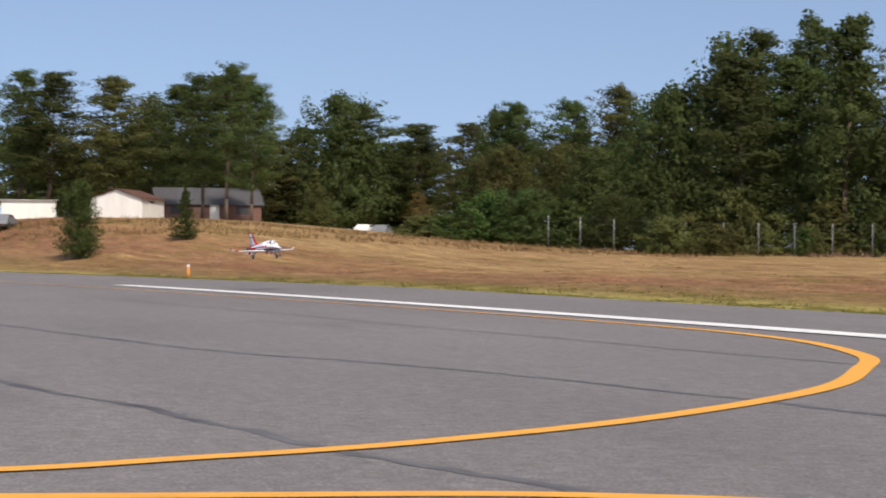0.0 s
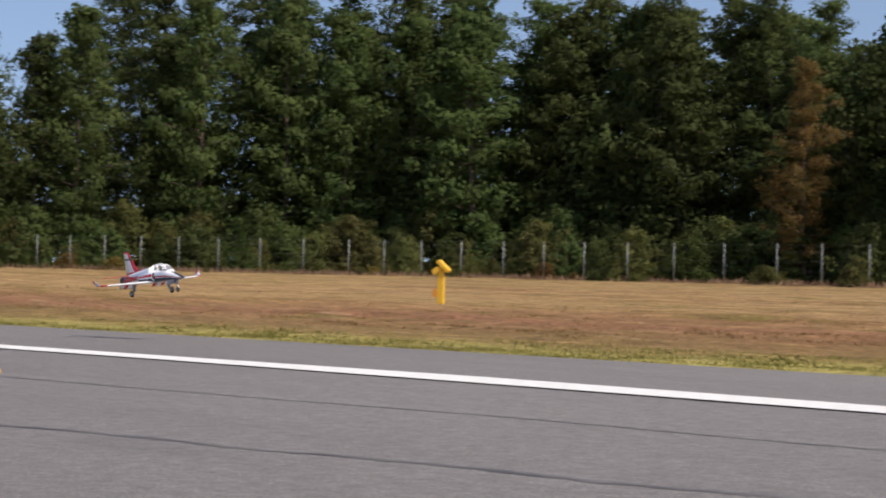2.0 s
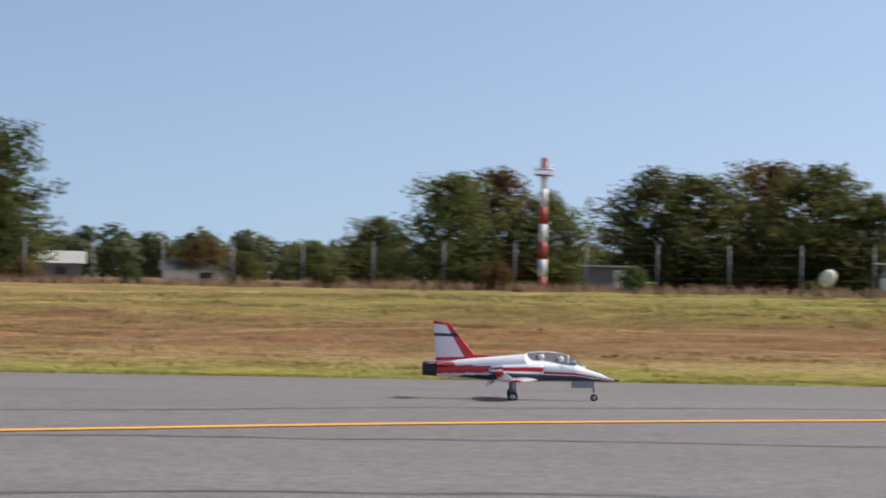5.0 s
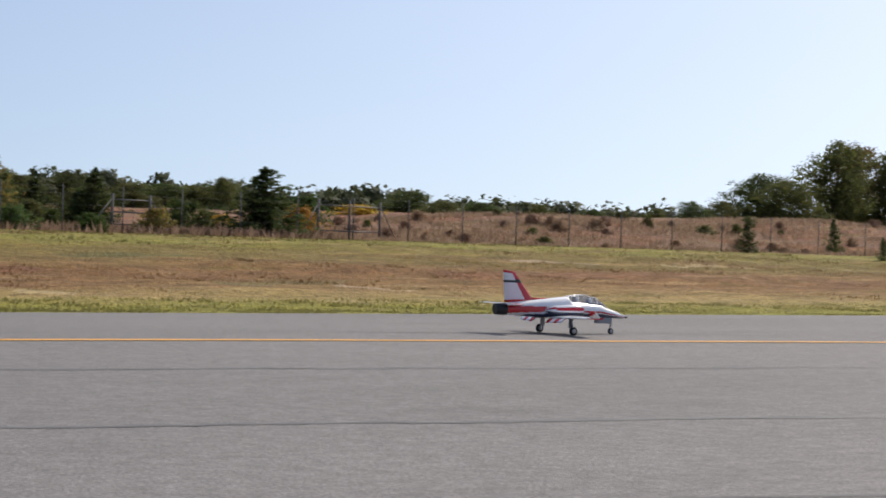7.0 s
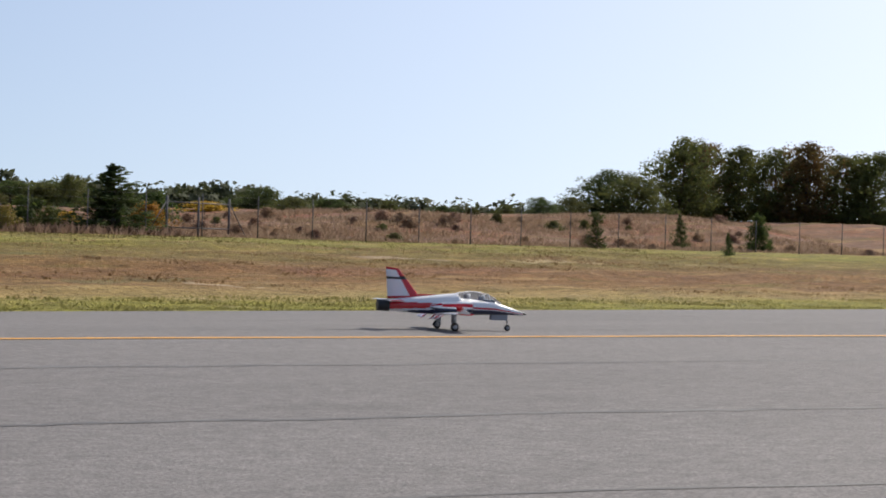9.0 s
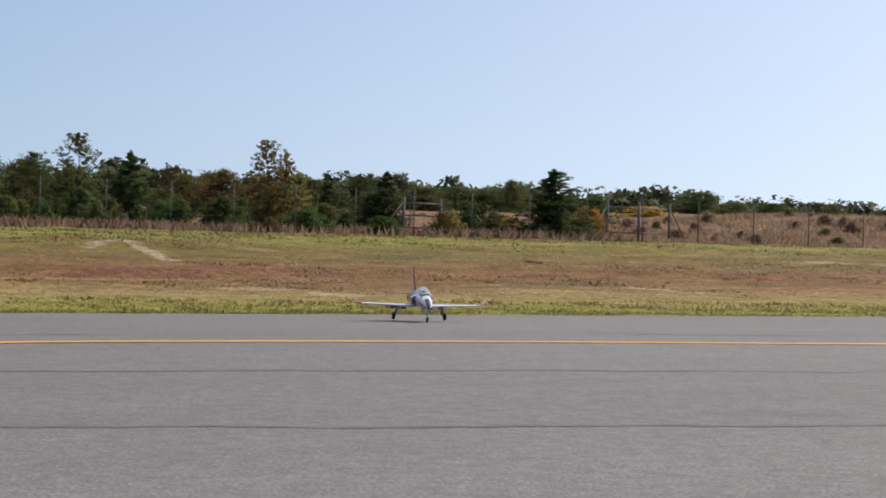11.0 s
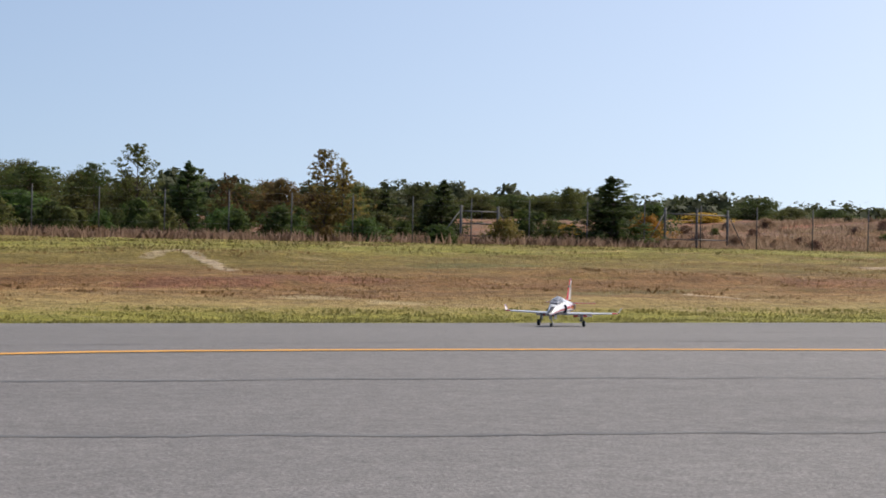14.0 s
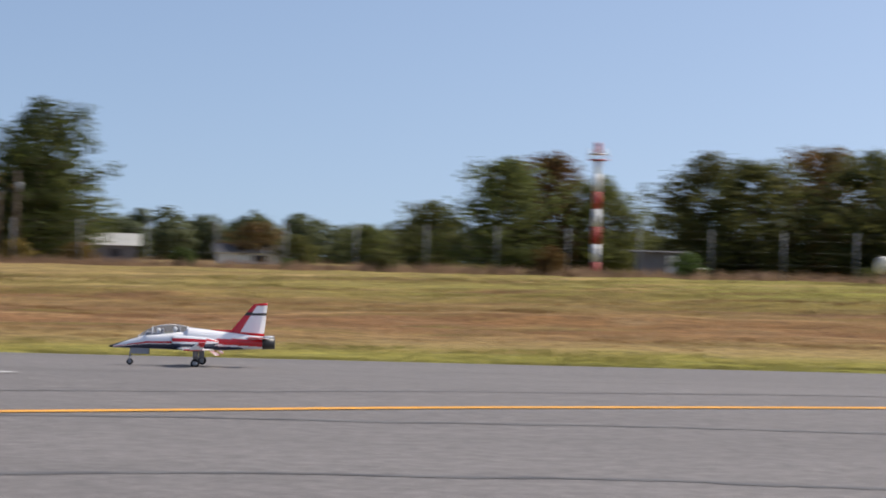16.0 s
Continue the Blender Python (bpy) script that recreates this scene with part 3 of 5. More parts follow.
def tree_parts(kind, seed):
    """A tree one metre in spread: a trunk with boughs, and leaf clumps along the outer part of each bough."""
    rg = np.random.RandomState(seed * 7 + len(kind))
    bm = bmesh.new()
    clumps = []
    H, n, per, leaves, size, slim, flat, (c0, c1) = SHAPES[kind]
    lean = rg.uniform(-0.05, 0.05, 2)

    def axis(h):
        return np.array([lean[0] * h + 0.02 * math.sin(3 * h), lean[1] * h + 0.015 * math.sin(2 * h + seed), h])

    top = 0.96 * H
    segs = 7
    r0 = 0.026 if kind not in ("shrub", "sparse") else 0.016
    for i in range(segs):
        a, b = axis(top * i / segs), axis(top * (i + 1) / segs)
        rod(bm, a, b, r0 * (1 - i / (segs + 0.3)), r0 * (1 - (i + 1) / (segs + 0.3)), 6)
    lobes = rg.uniform(0, 2 * math.pi, 4)
    rise = {"cone": 0.75, "sparse": 1.1, "oak": 0.45, "shrub": 0.5, "umbrella": 0.45}.get(kind, 0.16)
    for i in range(n):
        f = ((i + rg.uniform(0, 1)) / n) ** (0.85 if kind in ("pine", "tallpine", "backpine") else 1.0)
        hf, reach = bough_reach(kind, f)
        ang = i * 2.4 + rg.normal(0, 0.5)
        bulge = 1 + 0.15 * sum(math.cos(ang - l) * math.sin(6 * f + j * 2) for j, l in enumerate(lobes))
        reach = reach * bulge * rg.uniform(0.55, 1.04)
        tip = axis(H * hf) + np.array([math.cos(ang) * reach, math.sin(ang) * reach, rg.normal(0, 0.03) * H])
        foot = axis(max(0.03 * H, H * hf - rise * reach))
        if i % 2 == 0:
            rod(bm, foot, foot + (tip - foot) * 0.9, 0.007, 0.002, 4)
        for j in range(per):
            k = 1.0 - j * (0.8 / per) - rg.uniform(0, 0.12)
            cr = rg.uniform(c0, c1) * (1 - (0.65 if kind == "cone" else 0.3) * f) * (1.0 if j == 0 else 0.9)
            c = foot + (tip - foot) * k + rg.normal(0, 0.35, 3) * cr * np.array([1, 1, 0.5])
            clumps.append((c, (cr, cr, cr * flat), 0.45 + cr / c1 * 0.65))
    if kind in ("cone", "pine", "backpine", "tallpine", "sparse"):
        for j in range(4):
            cr = c0 * (1.0 - 0.16 * j)
            clumps.append((axis(top * (0.93 + 0.022 * j)), (cr * 0.8, cr * 0.8, cr * 1.3), 0.7))
    cloud = crown_cloud(rg, clumps, leaves, size, slim, 1.6)
    return bm, cloud, float(cloud[0][:, 2].max())


TREE_STOCK = {}


def tree_model(kind, seed, leaf, name):
    key = (kind, seed, leaf.name)
    if key not in TREE_STOCK:
        bm, cloud, H = tree_parts(kind, seed)
        root = thing(name, Matrix(), "tree", "tree")
        part("trunk", bm, BARK, root)
        leaf_mesh("crown", cloud, leaf, root)
        TREE_STOCK[key] = [root, H, False]
    return TREE_STOCK[key]


def plant(x, y, top, width, kind, leaf, label, name, group, seed, rg, sink=0.0):
    if kind == "pine" and top - floor_z(x, y) < 1.6 * width:
        kind = "oak"
    root, H, used = stock = tree_model(kind, seed, leaf, name)
    z = floor_z(x, y) - 0.05 - sink
    sc = Vector((width, width, max(0.4, top - z) / H * (1.05 if kind == "oak" else 1.02)))
    m = pose(x, y, z, 0, 0, rg.uniform(0, 360))
    if not used:
        stock[2] = True
        o = root
        o.matrix_basis = m
    else:
        o = copy_thing(root, m)
    o.scale = sc
    return tagged(o, label, "bush" if kind == "shrub" else "tree", group)


def stand(table, kinds, label, name, group, seed, wide=1.0):
    rg = random.Random(seed)
    for i, (x, y, top, w) in enumerate(table):
        kind, leaf = kinds[i % len(kinds)]
        plant(x, y, top, w * wide * rg.uniform(0.9, 1.1), kind, leaf, label, name, group, rg.randrange(3), rg)


PINE_L = "tall dark green pine behind the airfield fence"
stand([(-174.2, -153.8, 21.5, 10.0), (-173.5, -148.6, 21.1, 11.0), (-175.6, -141.8, 20.3, 12.0), (-188.5, -146.6, 19.3, 9.0), (-180.4, -134.3, 19.6, 10.0), (-184.5, -132.4, 20.8, 11.0), (-184.7, -128.9, 20.9, 10.0), (-200.1, -128.0, 19.6, 12.0), (-203.7, -126.1, 18.9, 11.0), (-208.8, -121.9, 16.6, 12.0), (-230.2, -129.2, 18.2, 10.0), (-213.6, -113.9, 18.3, 9.0), (-211.3, -109.9, 18.9, 9.0), (-210.4, -103.1, 18.9, 11.0), (-209.5, -96.2, 20.2, 11.0)],
      [("tallpine", PINE), ("tallpine", PINE), ("tallpine", OAK), ("oak", PINE)], PINE_L, "pine_tree", "pines by the houses", 1, 1.1)
stand([(-205.7, -90.2, 18.7, 9.0), (-199.8, -83.9, 19.1, 10.0), (-199.9, -78.8, 23.5, 11.0), (-199.3, -75.2, 24.4, 10.0), (-198.7, -71.2, 25.7, 11.0), (-197.7, -65.5, 21.1, 10.0), (-196.1, -54.8, 26.0, 10.0), (-193.3, -50.0, 28.0, 10.0), (-190.6, -44.8, 29.2, 10.0), (-187.8, -39.7, 28.2, 10.0), (-184.9, -34.8, 28.7, 10.0), (-181.9, -29.5, 27.6, 10.0), (-180.7, -24.7, 26.9, 10.0), (-178.4, -20.4, 27.4, 10.0), (-176.0, -15.7, 25.6, 10.0), (-174.5, -11.3, 25.8, 10.0), (-172.8, -7.0, 24.5, 10.0), (-171.1, -2.8, 24.7, 10.0), (-169.2, 1.2, 23.0, 11.0)],
      [("pine", PINE)], PINE_L, "pine_tree", "pine wood", 2, 1.3)
stand([(-165.3, 2.2, 25.3, 10.0), (-163.3, 6.6, 24.2, 10.0), (-161.2, 10.9, 24.4, 10.0), (-159.0, 14.7, 22.6, 9.0), (-154.6, 19.8, 21.4, 11.0), (-152.1, 24.2, 20.2, 11.0), (-144.3, 21.9, 19.0, 9.0), (-141.8, 25.9, 18.0, 10.0), (-139.1, 29.9, 17.2, 10.0), (-139.0, 34.6, 13.0, 8.0), (-135.5, 37.0, 13.5, 8.0), (-132.5, 39.2, 13.1, 6.5), (-129.5, 40.2, 11.0, 5.5), (-128.0, 42.2, 8.2, 4.0)],
      [("pine", PINE)], PINE_L, "pine_tree", "pine wood", 3, 1.05)
stand([(-141.6, 49.4, 7.8, 7.0), (-136.6, 51.5, 8.4, 9.0), (-131.6, 53.3, 9.3, 9.0), (-128.1, 56.5, 9.6, 9.0), (-126.9, 59.1, 10.0, 8.0), (-125.6, 61.9, 10.3, 7.0), (-120.6, 62.8, 10.7, 9.0), (-121.4, 65.6, 10.4, 8.0), (-122.1, 68.5, 10.0, 7.0), (-117.7, 68.1, 10.6, 9.0), (-119.5, 73.0, 9.5, 7.0), (-119.4, 75.0, 9.2, 6.0), (-117.4, 76.3, 9.6, 8.0), (-112.5, 76.4, 10.0, 8.0), (-101.7, 74.3, 10.9, 11.0)],
      [("oak", OAK), ("pine", PINE), ("pine", PINE), ("sparse", AUTUMN), ("pine", PINE)], "mid-height pine or oak in a row behind the fence", "row_tree", "tree row", 4, 0.95)
stand([(-77.1, 89.3, 7.8, 9.0), (-77.8, 94.0, 8.4, 9.0), (-73.8, 94.6, 7.0, 8.0), (-95.5, 102.4, 6.0, 8.0), (-119.3, 121.1, 4.8, 9.0), (-147.9, 134.6, 5.4, 8.0), (-109.0, 103.1, 3.6, 5.0), (-64.7, 91.5, 8.0, 9.0), (-61.2, 91.4, 7.6, 9.0), (-60.6, 96.6, 8.6, 10.0), (-56.1, 94.6, 8.2, 9.0), (-52.8, 94.2, 6.6, 8.0), (-59.8, 115.4, 5.8, 9.0)],
      [("oak", OAK), ("oak", RUSSET), ("oak", OAK), ("oak", OAK)], "broad dark oak turning brown behind the fence", "oak_tree", "oaks by the tower", 5, 0.85)
YOUNG_L = "low young tree among scrub behind the fence"
for x, y, top, w, kind, leaf, label in [
    (-72.7, 153.7, 7.2, 7.0, "oak", OAK, YOUNG_L), (-66.5, 152.0, 6.5, 6.0, "oak", OAK, YOUNG_L), (-62.1, 179.6, 6.3, 7.0, "oak", OAK, YOUNG_L),
    (-59.5, 137.7, 6.6, 2.9, "umbrella", PINE, "slim pine with a round top behind the fence"),
    (-42.1, 103.8, 6.4, 3.6, "sparse", OAK, "pale feathery young tree behind the fence"),
    (-43.6, 105.5, 4.6, 3.2, "oak", OAK, YOUNG_L),
    (-38.9, 102.9, 5.5, 3.2, "cone", PINE, "dark pointed young pine behind the fence"), (-40.3, 104.6, 4.3, 3.0, "cone", PINE, "dark pointed young pine behind the fence"),
    (-36.9, 103.6, 4.9, 2.4, "sparse", RUSSET, "thin young tree turning brown behind the fence"), (-37.6, 105.0, 3.6, 2.4, "oak", OAK, YOUNG_L),
    (-35.1, 106.3, 4.7, 3.4, "oak", RUSSET, "russet young oak behind the fence"), (-33.3, 107.5, 4.0, 3.2, "oak", RUSSET, "russet young oak behind the fence"),
    (-31.6, 103.4, 6.2, 3.0, "sparse", AUTUMN, "thin autumn tree with orange leaves behind the fence"), (-30.6, 104.0, 5.8, 2.6, "sparse", AUTUMN, "thin autumn tree with orange leaves behind the fence"),
    (-31.2, 106.5, 4.0, 3.4, "oak", OAK, YOUNG_L),
    (-29.2, 108.1, 4.3, 2.6, "cone", PINE, "dark pointed young pine behind the fence"), (-28.0, 110.1, 3.7, 3.0, "oak", OAK, YOUNG_L),
    (-25.4, 105.0, 4.8, 2.9, "cone", PINE, "dark pointed young pine behind the fence"), (-26.4, 106.4, 3.7, 2.6, "cone", PINE, "dark pointed young pine behind the fence"),
    (-44.4, 174.4, 6.5, 3.4, "umbrella", PINE, "slim pine with a round top behind the fence"), (-52.1, 182.7, 6.4, 4.5, "oak", OAK, YOUNG_L),
    (-43.5, 195.2, 6.1, 6.5, "oak", OAK, YOUNG_L), (-38.5, 186.1, 6.0, 4.4, "umbrella", PINE, "slim pine with a round top behind the fence"),
    (-35.6, 186.6, 5.9, 5.6, "oak", OAK, YOUNG_L), (-29.6, 167.4, 6.2, 2.6, "oak", OAK, YOUNG_L),
    (-16.0, 102.8, 5.0, 4.1, "cone", PINE, "bushy dark green pine standing alone at the fence"), (-16.5, 103.6, 3.9, 3.6, "cone", PINE, "bushy dark green pine standing alone at the fence"),
    (-57.3, 111.1, 5.9, 5.0, "oak", OAK, YOUNG_L), (-59.6, 126.7, 6.2, 5.2, "umbrella", PINE, "slim pine with a round top behind the fence"),
    (-45.2, 94.8, 3.6, 3.8, "oak", GREEN, YOUNG_L),
]:
    plant(x, y, top, w * (1.65 if kind == "cone" else 1.15), kind, leaf, label, "young_pine" if leaf == PINE else "young_tree", "young trees", int(abs(x * 10)) % 3, random.Random(int(x * 10)))
stand([(-51.1, 183.0, 6.2, 8.0), (-47.5, 214.8, 6.4, 12.0), (-43.6, 210.5, 6.5, 9.0), (-39.1, 206.3, 6.5, 12.0), (-33.1, 187.1, 6.4, 6.0), (-17.7, 209.3, 6.6, 9.0), (-11.5, 169.6, 4.9, 6.0), (-11.3, 229.7, 6.1, 8.0), (-15.8, 229.5, 5.7, 5.0), (-13.5, 259.6, 6.4, 7.0), (-4.0, 200.0, 5.5, 4.0), (1.4, 220.0, 5.5, 5.0), (8.4, 229.8, 6.0, 5.0), (9.9, 179.7, 5.8, 5.0), (12.8, 184.6, 6.0, 6.0), (16.4, 189.3, 8.7, 11.0), (18.7, 184.0, 8.0, 9.0)],
      [("oak", OAK), ("pine", PINE)], "small tree far off beyond the red earth bank", "far_tree", "far trees", 7, 0.75)
stand([(23.7, 193.6, 12.1, 14.3), (27.4, 203.6, 12.3, 13.0), (30.2, 199.2, 11.7, 13.0), (33.3, 194.7, 11.4, 13.0), (35.5, 191.8, 11.9, 13.0), (39.6, 193.6, 11.0, 13.0), (41.6, 190.5, 11.1, 13.0)],
      [("oak", OAK), ("oak", RUSSET), ("oak", OAK)], "broad dark oak at the edge of a far wood", "oak_tree", "oaks on the bank", 8, 0.62)
# ---------------------------------------------------------------- woods and scrub
def backwood():
    rg = random.Random(11)
    # rank behind the houses
    for i in range(18):
        k = i / 17
        x, y = -196 - 42 * k + rg.uniform(-3, 3), -172 + 76 * k + rg.uniform(-3, 3)
        plant(x, y, rg.uniform(14, 17.5), rg.uniform(11, 14), "backpine", rg.choice([PINE, OAK]), "tall dark tree behind the houses", "pine_tree", "pines by the houses", rg.randrange(3), rg)
    # second rank behind the tree row
    for i in range(26):
        k = i / 25
        x, y = -144 + 30 * k + rg.uniform(-2, 2), 57 + 27 * k + rg.uniform(-2, 2)
        kind, leaf = rg.choice([("backpine", PINE), ("oak", OAK), ("backpine", OAK)])
        plant(x, y, 8.2 + 1.2 * math.sin(3 * k) + rg.uniform(-1.2, 0.4), rg.uniform(6.5, 8.5), kind, leaf, "dark tree in the rank behind the tree row", "row_tree", "tree row", rg.randrange(3), rg)
    for off, step in ((15, 5.5), (22, 6.0), (32, 6.5)):
        u = -168.0
        while u < -58:
            s = float(fence_s(u)) + off + rg.uniform(-3, 3)
            top = float(np.interp(u, [-168, -150, -120, -95, -75, -58], [21, 25, 23, 19, 13.5, 10])) + rg.uniform(-2.5, 1.0)
            x, y = xy(u + rg.uniform(-1.5, 1.5), s)
            plant(x, y, top, rg.uniform(9, 11.5), "backpine", PINE, "tall dark pine deep in the wood", "pine_tree", "pine wood", rg.randrange(3), rg)
            u += step
    # thicket under the pines
    u = -168.0
    while u < -56:
        s = float(fence_s(u)) + rg.uniform(10, 13)
        x, y = xy(u, s)
        h = rg.uniform(3.0, 6.0)
        plant(x, y, floor_z(x, y) + h, rg.uniform(5.5, 7.5), "shrub", rg.choice([OAK, PINE]), "dark thicket under the pines", "bush", "undergrowth", rg.randrange(3), rg)
        u += 2.3
    # undergrowth along the wood's edge
    u = -166.0
    while u < -52:
        s = float(fence_s(u)) + rg.uniform(2.5, 9)
        x, y = xy(u, s)
        h = rg.uniform(1.6, 5.0)
        kind, leaf = rg.choice([("shrub", OAK), ("shrub", PINE), ("cone", PINE), ("shrub", GREEN), ("shrub", OAK)])
        plant(x, y, floor_z(x, y) + h, h * rg.uniform(0.8, 1.5), kind, leaf, "dark green undergrowth at the edge of the wood", "bush", "undergrowth", rg.randrange(3), rg)
        u += rg.uniform(1.5, 2.8)
    # green scrub between the young trees
    for _ in range(34):
        u = rg.uniform(26, 62)
        s = float(fence_s(u)) + rg.uniform(3, 16)
        x, y = xy(u, s)
        h = rg.uniform(1.1, 2.0)
        plant(x, y, floor_z(x, y) + h, h * rg.uniform(1.1, 1.6), "shrub", rg.choice([OAK, PINE, GREEN]), "green scrub between the young trees", "bush", "undergrowth", rg.randrange(3), rg)
    # low bushes just along the fence
    u = -160.0
    while u < 60:
        s = float(fence_s(u)) + rg.uniform(-0.8, 1.6)
        x, y = xy(u, s)
        h = rg.uniform(0.5, 1.4)
        leaf = rg.choice([GREEN, OAK, OAK, AUTUMN])
        plant(x, y, floor_z(x, y) + h, h * rg.uniform(1.2, 2.2), "shrub", leaf, "low weedy bush at the foot of the fence", "bush", "fence bushes", rg.randrange(3), rg)
        u += rg.uniform(2.5, 8.0)
    # bank behind the fence
    for _ in range(70):
        u = rg.uniform(64, 135)
        s = float(fence_s(u)) + rg.uniform(1.5, 24)
        x, y = xy(u, s)
        h = rg.uniform(0.3, 0.75)
        leaf = rg.choice([SCRUB, SCRUB, SCRUB, SCRUB, SCRUB, OAK])
        plant(x, y, floor_z(x, y) + h, h * rg.uniform(1.5, 2.8), "shrub", leaf, "low scrub on the red earth bank", "bush", "bank scrub", rg.randrange(3), rg)


backwood()

for x, y, top, w, kind, leaf, label in [
    (-16.2, 116.9, 3.4, 3.2, "shrub", YELLOW, "bright yellow autumn bush behind the fence"),
    (-16.5, 149.1, 4.1, 4.5, "shrub", YELLOW, "bright yellow autumn bush behind the fence"),
    (-22.0, 123.0, 2.8, 2.5, "shrub", YELLOW, "bright yellow autumn bush behind the fence"),
    (-17.0, 123.8, 4.2, 3.5, "shrub", GREEN, "green bush behind the fence"),
    (10.5, 127.6, 3.5, 1.9, "cone", PINE, "small young pine on the bank"),
    (17.8, 143.9, 4.1, 1.8, "cone", PINE, "small young pine on the bank"),
    (17.8, 120.7, 2.7, 1.0, "cone", PINE, "small young pine on the bank"),
    (23.4, 143.9, 4.4, 2.2, "shrub", GREEN, "green and yellow bush on the bank"),
    (-26.3, 92.3, 2.6, 3.0, "shrub", GREEN, "green bush behind the fence"),
    (-20.8, 106.0, 3.4, 3.4, "shrub", GREEN, "green bush behind the fence"),
    (-44.7, 95.0, 3.5, 6.0, "shrub", GREEN, "round green bush behind the fence"),
    (-47.8, 96.8, 3.0, 4.0, "shrub", AUTUMN, "reddish autumn bush behind the fence"),
]:
    plant(x, y, top, w, kind, leaf, label, "bush" if kind == "shrub" else "young_pine", "scrub", 1, random.Random(int(x * 10)))

for x, y, top, w, kind, leaf, label in [
    (-163.0, -69.4, 8.9, 5.5, "cone", PINE, "pointed young pine before the wood"),
    (-178.9, -94.0, 11.8, 9.0, "oak", OAK, "leafy tree behind the fence"),
    (-180.1, -87.7, 12.1, 9.0, "oak", OAK, "leafy tree behind the fence"),
    (-176.0, -82.5, 11.4, 9.0, "oak", PINE, "leafy tree behind the fence"),
    (-173.1, -112.5, 9.8, 5.5, "cone", OAK, "yellowish young tree in the dry grass"),
    (-174.6, -101.1, 7.4, 3.5, "sparse", AUTUMN, "small reddish tree in the dry grass"),
    (-162.8, -93.4, 5.0, 6.0, "shrub", OAK, "dark green bush along the fence"),
    (-162.4, -90.2, 5.1, 6.0, "shrub", GREEN, "dark green bush along the fence"),
    (-164.4, -86.9, 7.5, 7.0, "shrub", GREEN, "dark green bush along the fence"),
    (-164.2, -83.0, 7.2, 7.0, "oak", PINE, "dark green bush along the fence"),
    (-164.2, -79.2, 6.4, 7.0, "shrub", GREEN, "dark green bush along the fence"),
    (-164.4, -74.5, 6.6, 6.0, "oak", PINE, "dark green bush along the fence"),
    (-158.5, -66.5, 4.8, 6.0, "shrub", OAK, "vine-covered stretch of the fence"),
    (-158.0, -62.0, 4.1, 5.0, "shrub", OAK, "vine-covered stretch of the fence"),
    (-168.0, -122.7, 19.4, 7.5, "tallpine", PINE, "tall pine with a bare trunk before the brick house"),
    (-166.4, -118.3, 20.2, 7.5, "tallpine", PINE, "tall pine with a bare trunk before the brick house"),
    (-172.7, -119.9, 18.6, 7.5, "tallpine", PINE, "tall pine with a bare trunk before the brick house"),
    (-132.5, -107.5, 7.2, 4.4, "oak", GREEN, "young pine standing alone in the dry grass"),
]:
    plant(x, y, top, w, kind, leaf, label, "bush" if kind == "shrub" else "tree", "trees before the houses", 2, random.Random(int(x * 10)))

for x, y, top, w, kind, leaf, label in [
    (-142.0, -103.9, 7.0, 3.6, "cone", GREEN, "slim young tree in the dry grass"),
    (-163.3, -30.4, 4.7, 3.2, "cone", GREEN, "bright green sapling behind the fence"),
    (-162.9, -5.6, 4.6, 5.0, "cone", GREEN, "bright green young tree behind the fence"),
    (-150.0, 24.7, 7.1, 7.0, "shrub", GREEN, "bright green bush at the edge of the wood"),
    (-151.8, 17.5, 8.6, 5.0, "oak", OAK, "leafy young tree at the edge of the wood"),
    (-149.0, 12.8, 16.9, 6.2, "pine", AUTUMN, "tall tree with yellow autumn leaves in the wood"),
    (-143.5, 25.3, 12.6, 4.6, "pine", AUTUMN, "tall tree with orange autumn leaves in the wood"),
    (-110.9, 50.8, 5.8, 3.8, "sparse", AUTUMN, "orange young tree behind the fence"),
    (-109.2, 44.8, 2.5, 4.5, "shrub", OAK, "round bush behind the fence"),
]:
    plant(x, y, top, w, kind, leaf, label, "bush" if kind == "shrub" else "tree", "wood edge trees", 0, random.Random(int(x * 10)))


def far_belt():
    """The far woods along the horizon."""
    rg = np.random.RandomState(9)
    clumps = []
    for k in range(640):
        az = radians(rg.uniform(-142, -66) if k % 3 == 0 else rg.uniform(-66, 24))
        d = rg.uniform(290, 340)
        x, y = d * math.sin(az), d * math.cos(az)
        deg = math.degrees(az)
        h = float(np.interp(deg, [-142, -100, -66, -52, -40, -20, -8, 2, 8, 24], [17, 17, 9.5, 8.5, 7.0, 7.5, 5.5, 3.4, 5.5, 9.0])) * rg.uniform(0.5, 1.0)
        z0 = floor_z(x, y)
        r = rg.uniform(2.0, 4.0)
        clumps.append(((x, y, z0 + max(0.5, h - r * 0.7)), (r, r, r * 0.8), 1.0))
        clumps.append(((x + rg.uniform(-3, 3), y, z0 + h * 0.4), (r, r, r), 1.0))
    tagged(leaf_mesh("far_woods", crown_cloud(rg, clumps, 170, 0.48, 0.7), FAR_GREEN), "dark green far woods along the horizon", "woods", kind="stuff")


far_belt()


# ---------------------------------------------------------------- fence
def fence_post_model(mat, r, label, tall):
    bm = bmesh.new()
    rod(bm, (0, 0, -0.3), (0, 0, tall), r, r * 0.95, 8)
    ob = part("fence_post", bm, mat)
    root = tagged(ob, label, "fence post", "fence posts")
    bm = bmesh.new()
    rod(bm, (0, 0, tall), (0, 0, tall + 0.05), r * 1.15, r * 0.5, 8)
    part("cap", bm, mat, root)
    return root


FENCE_START = -169.0  # the posts begin where the thicket ends


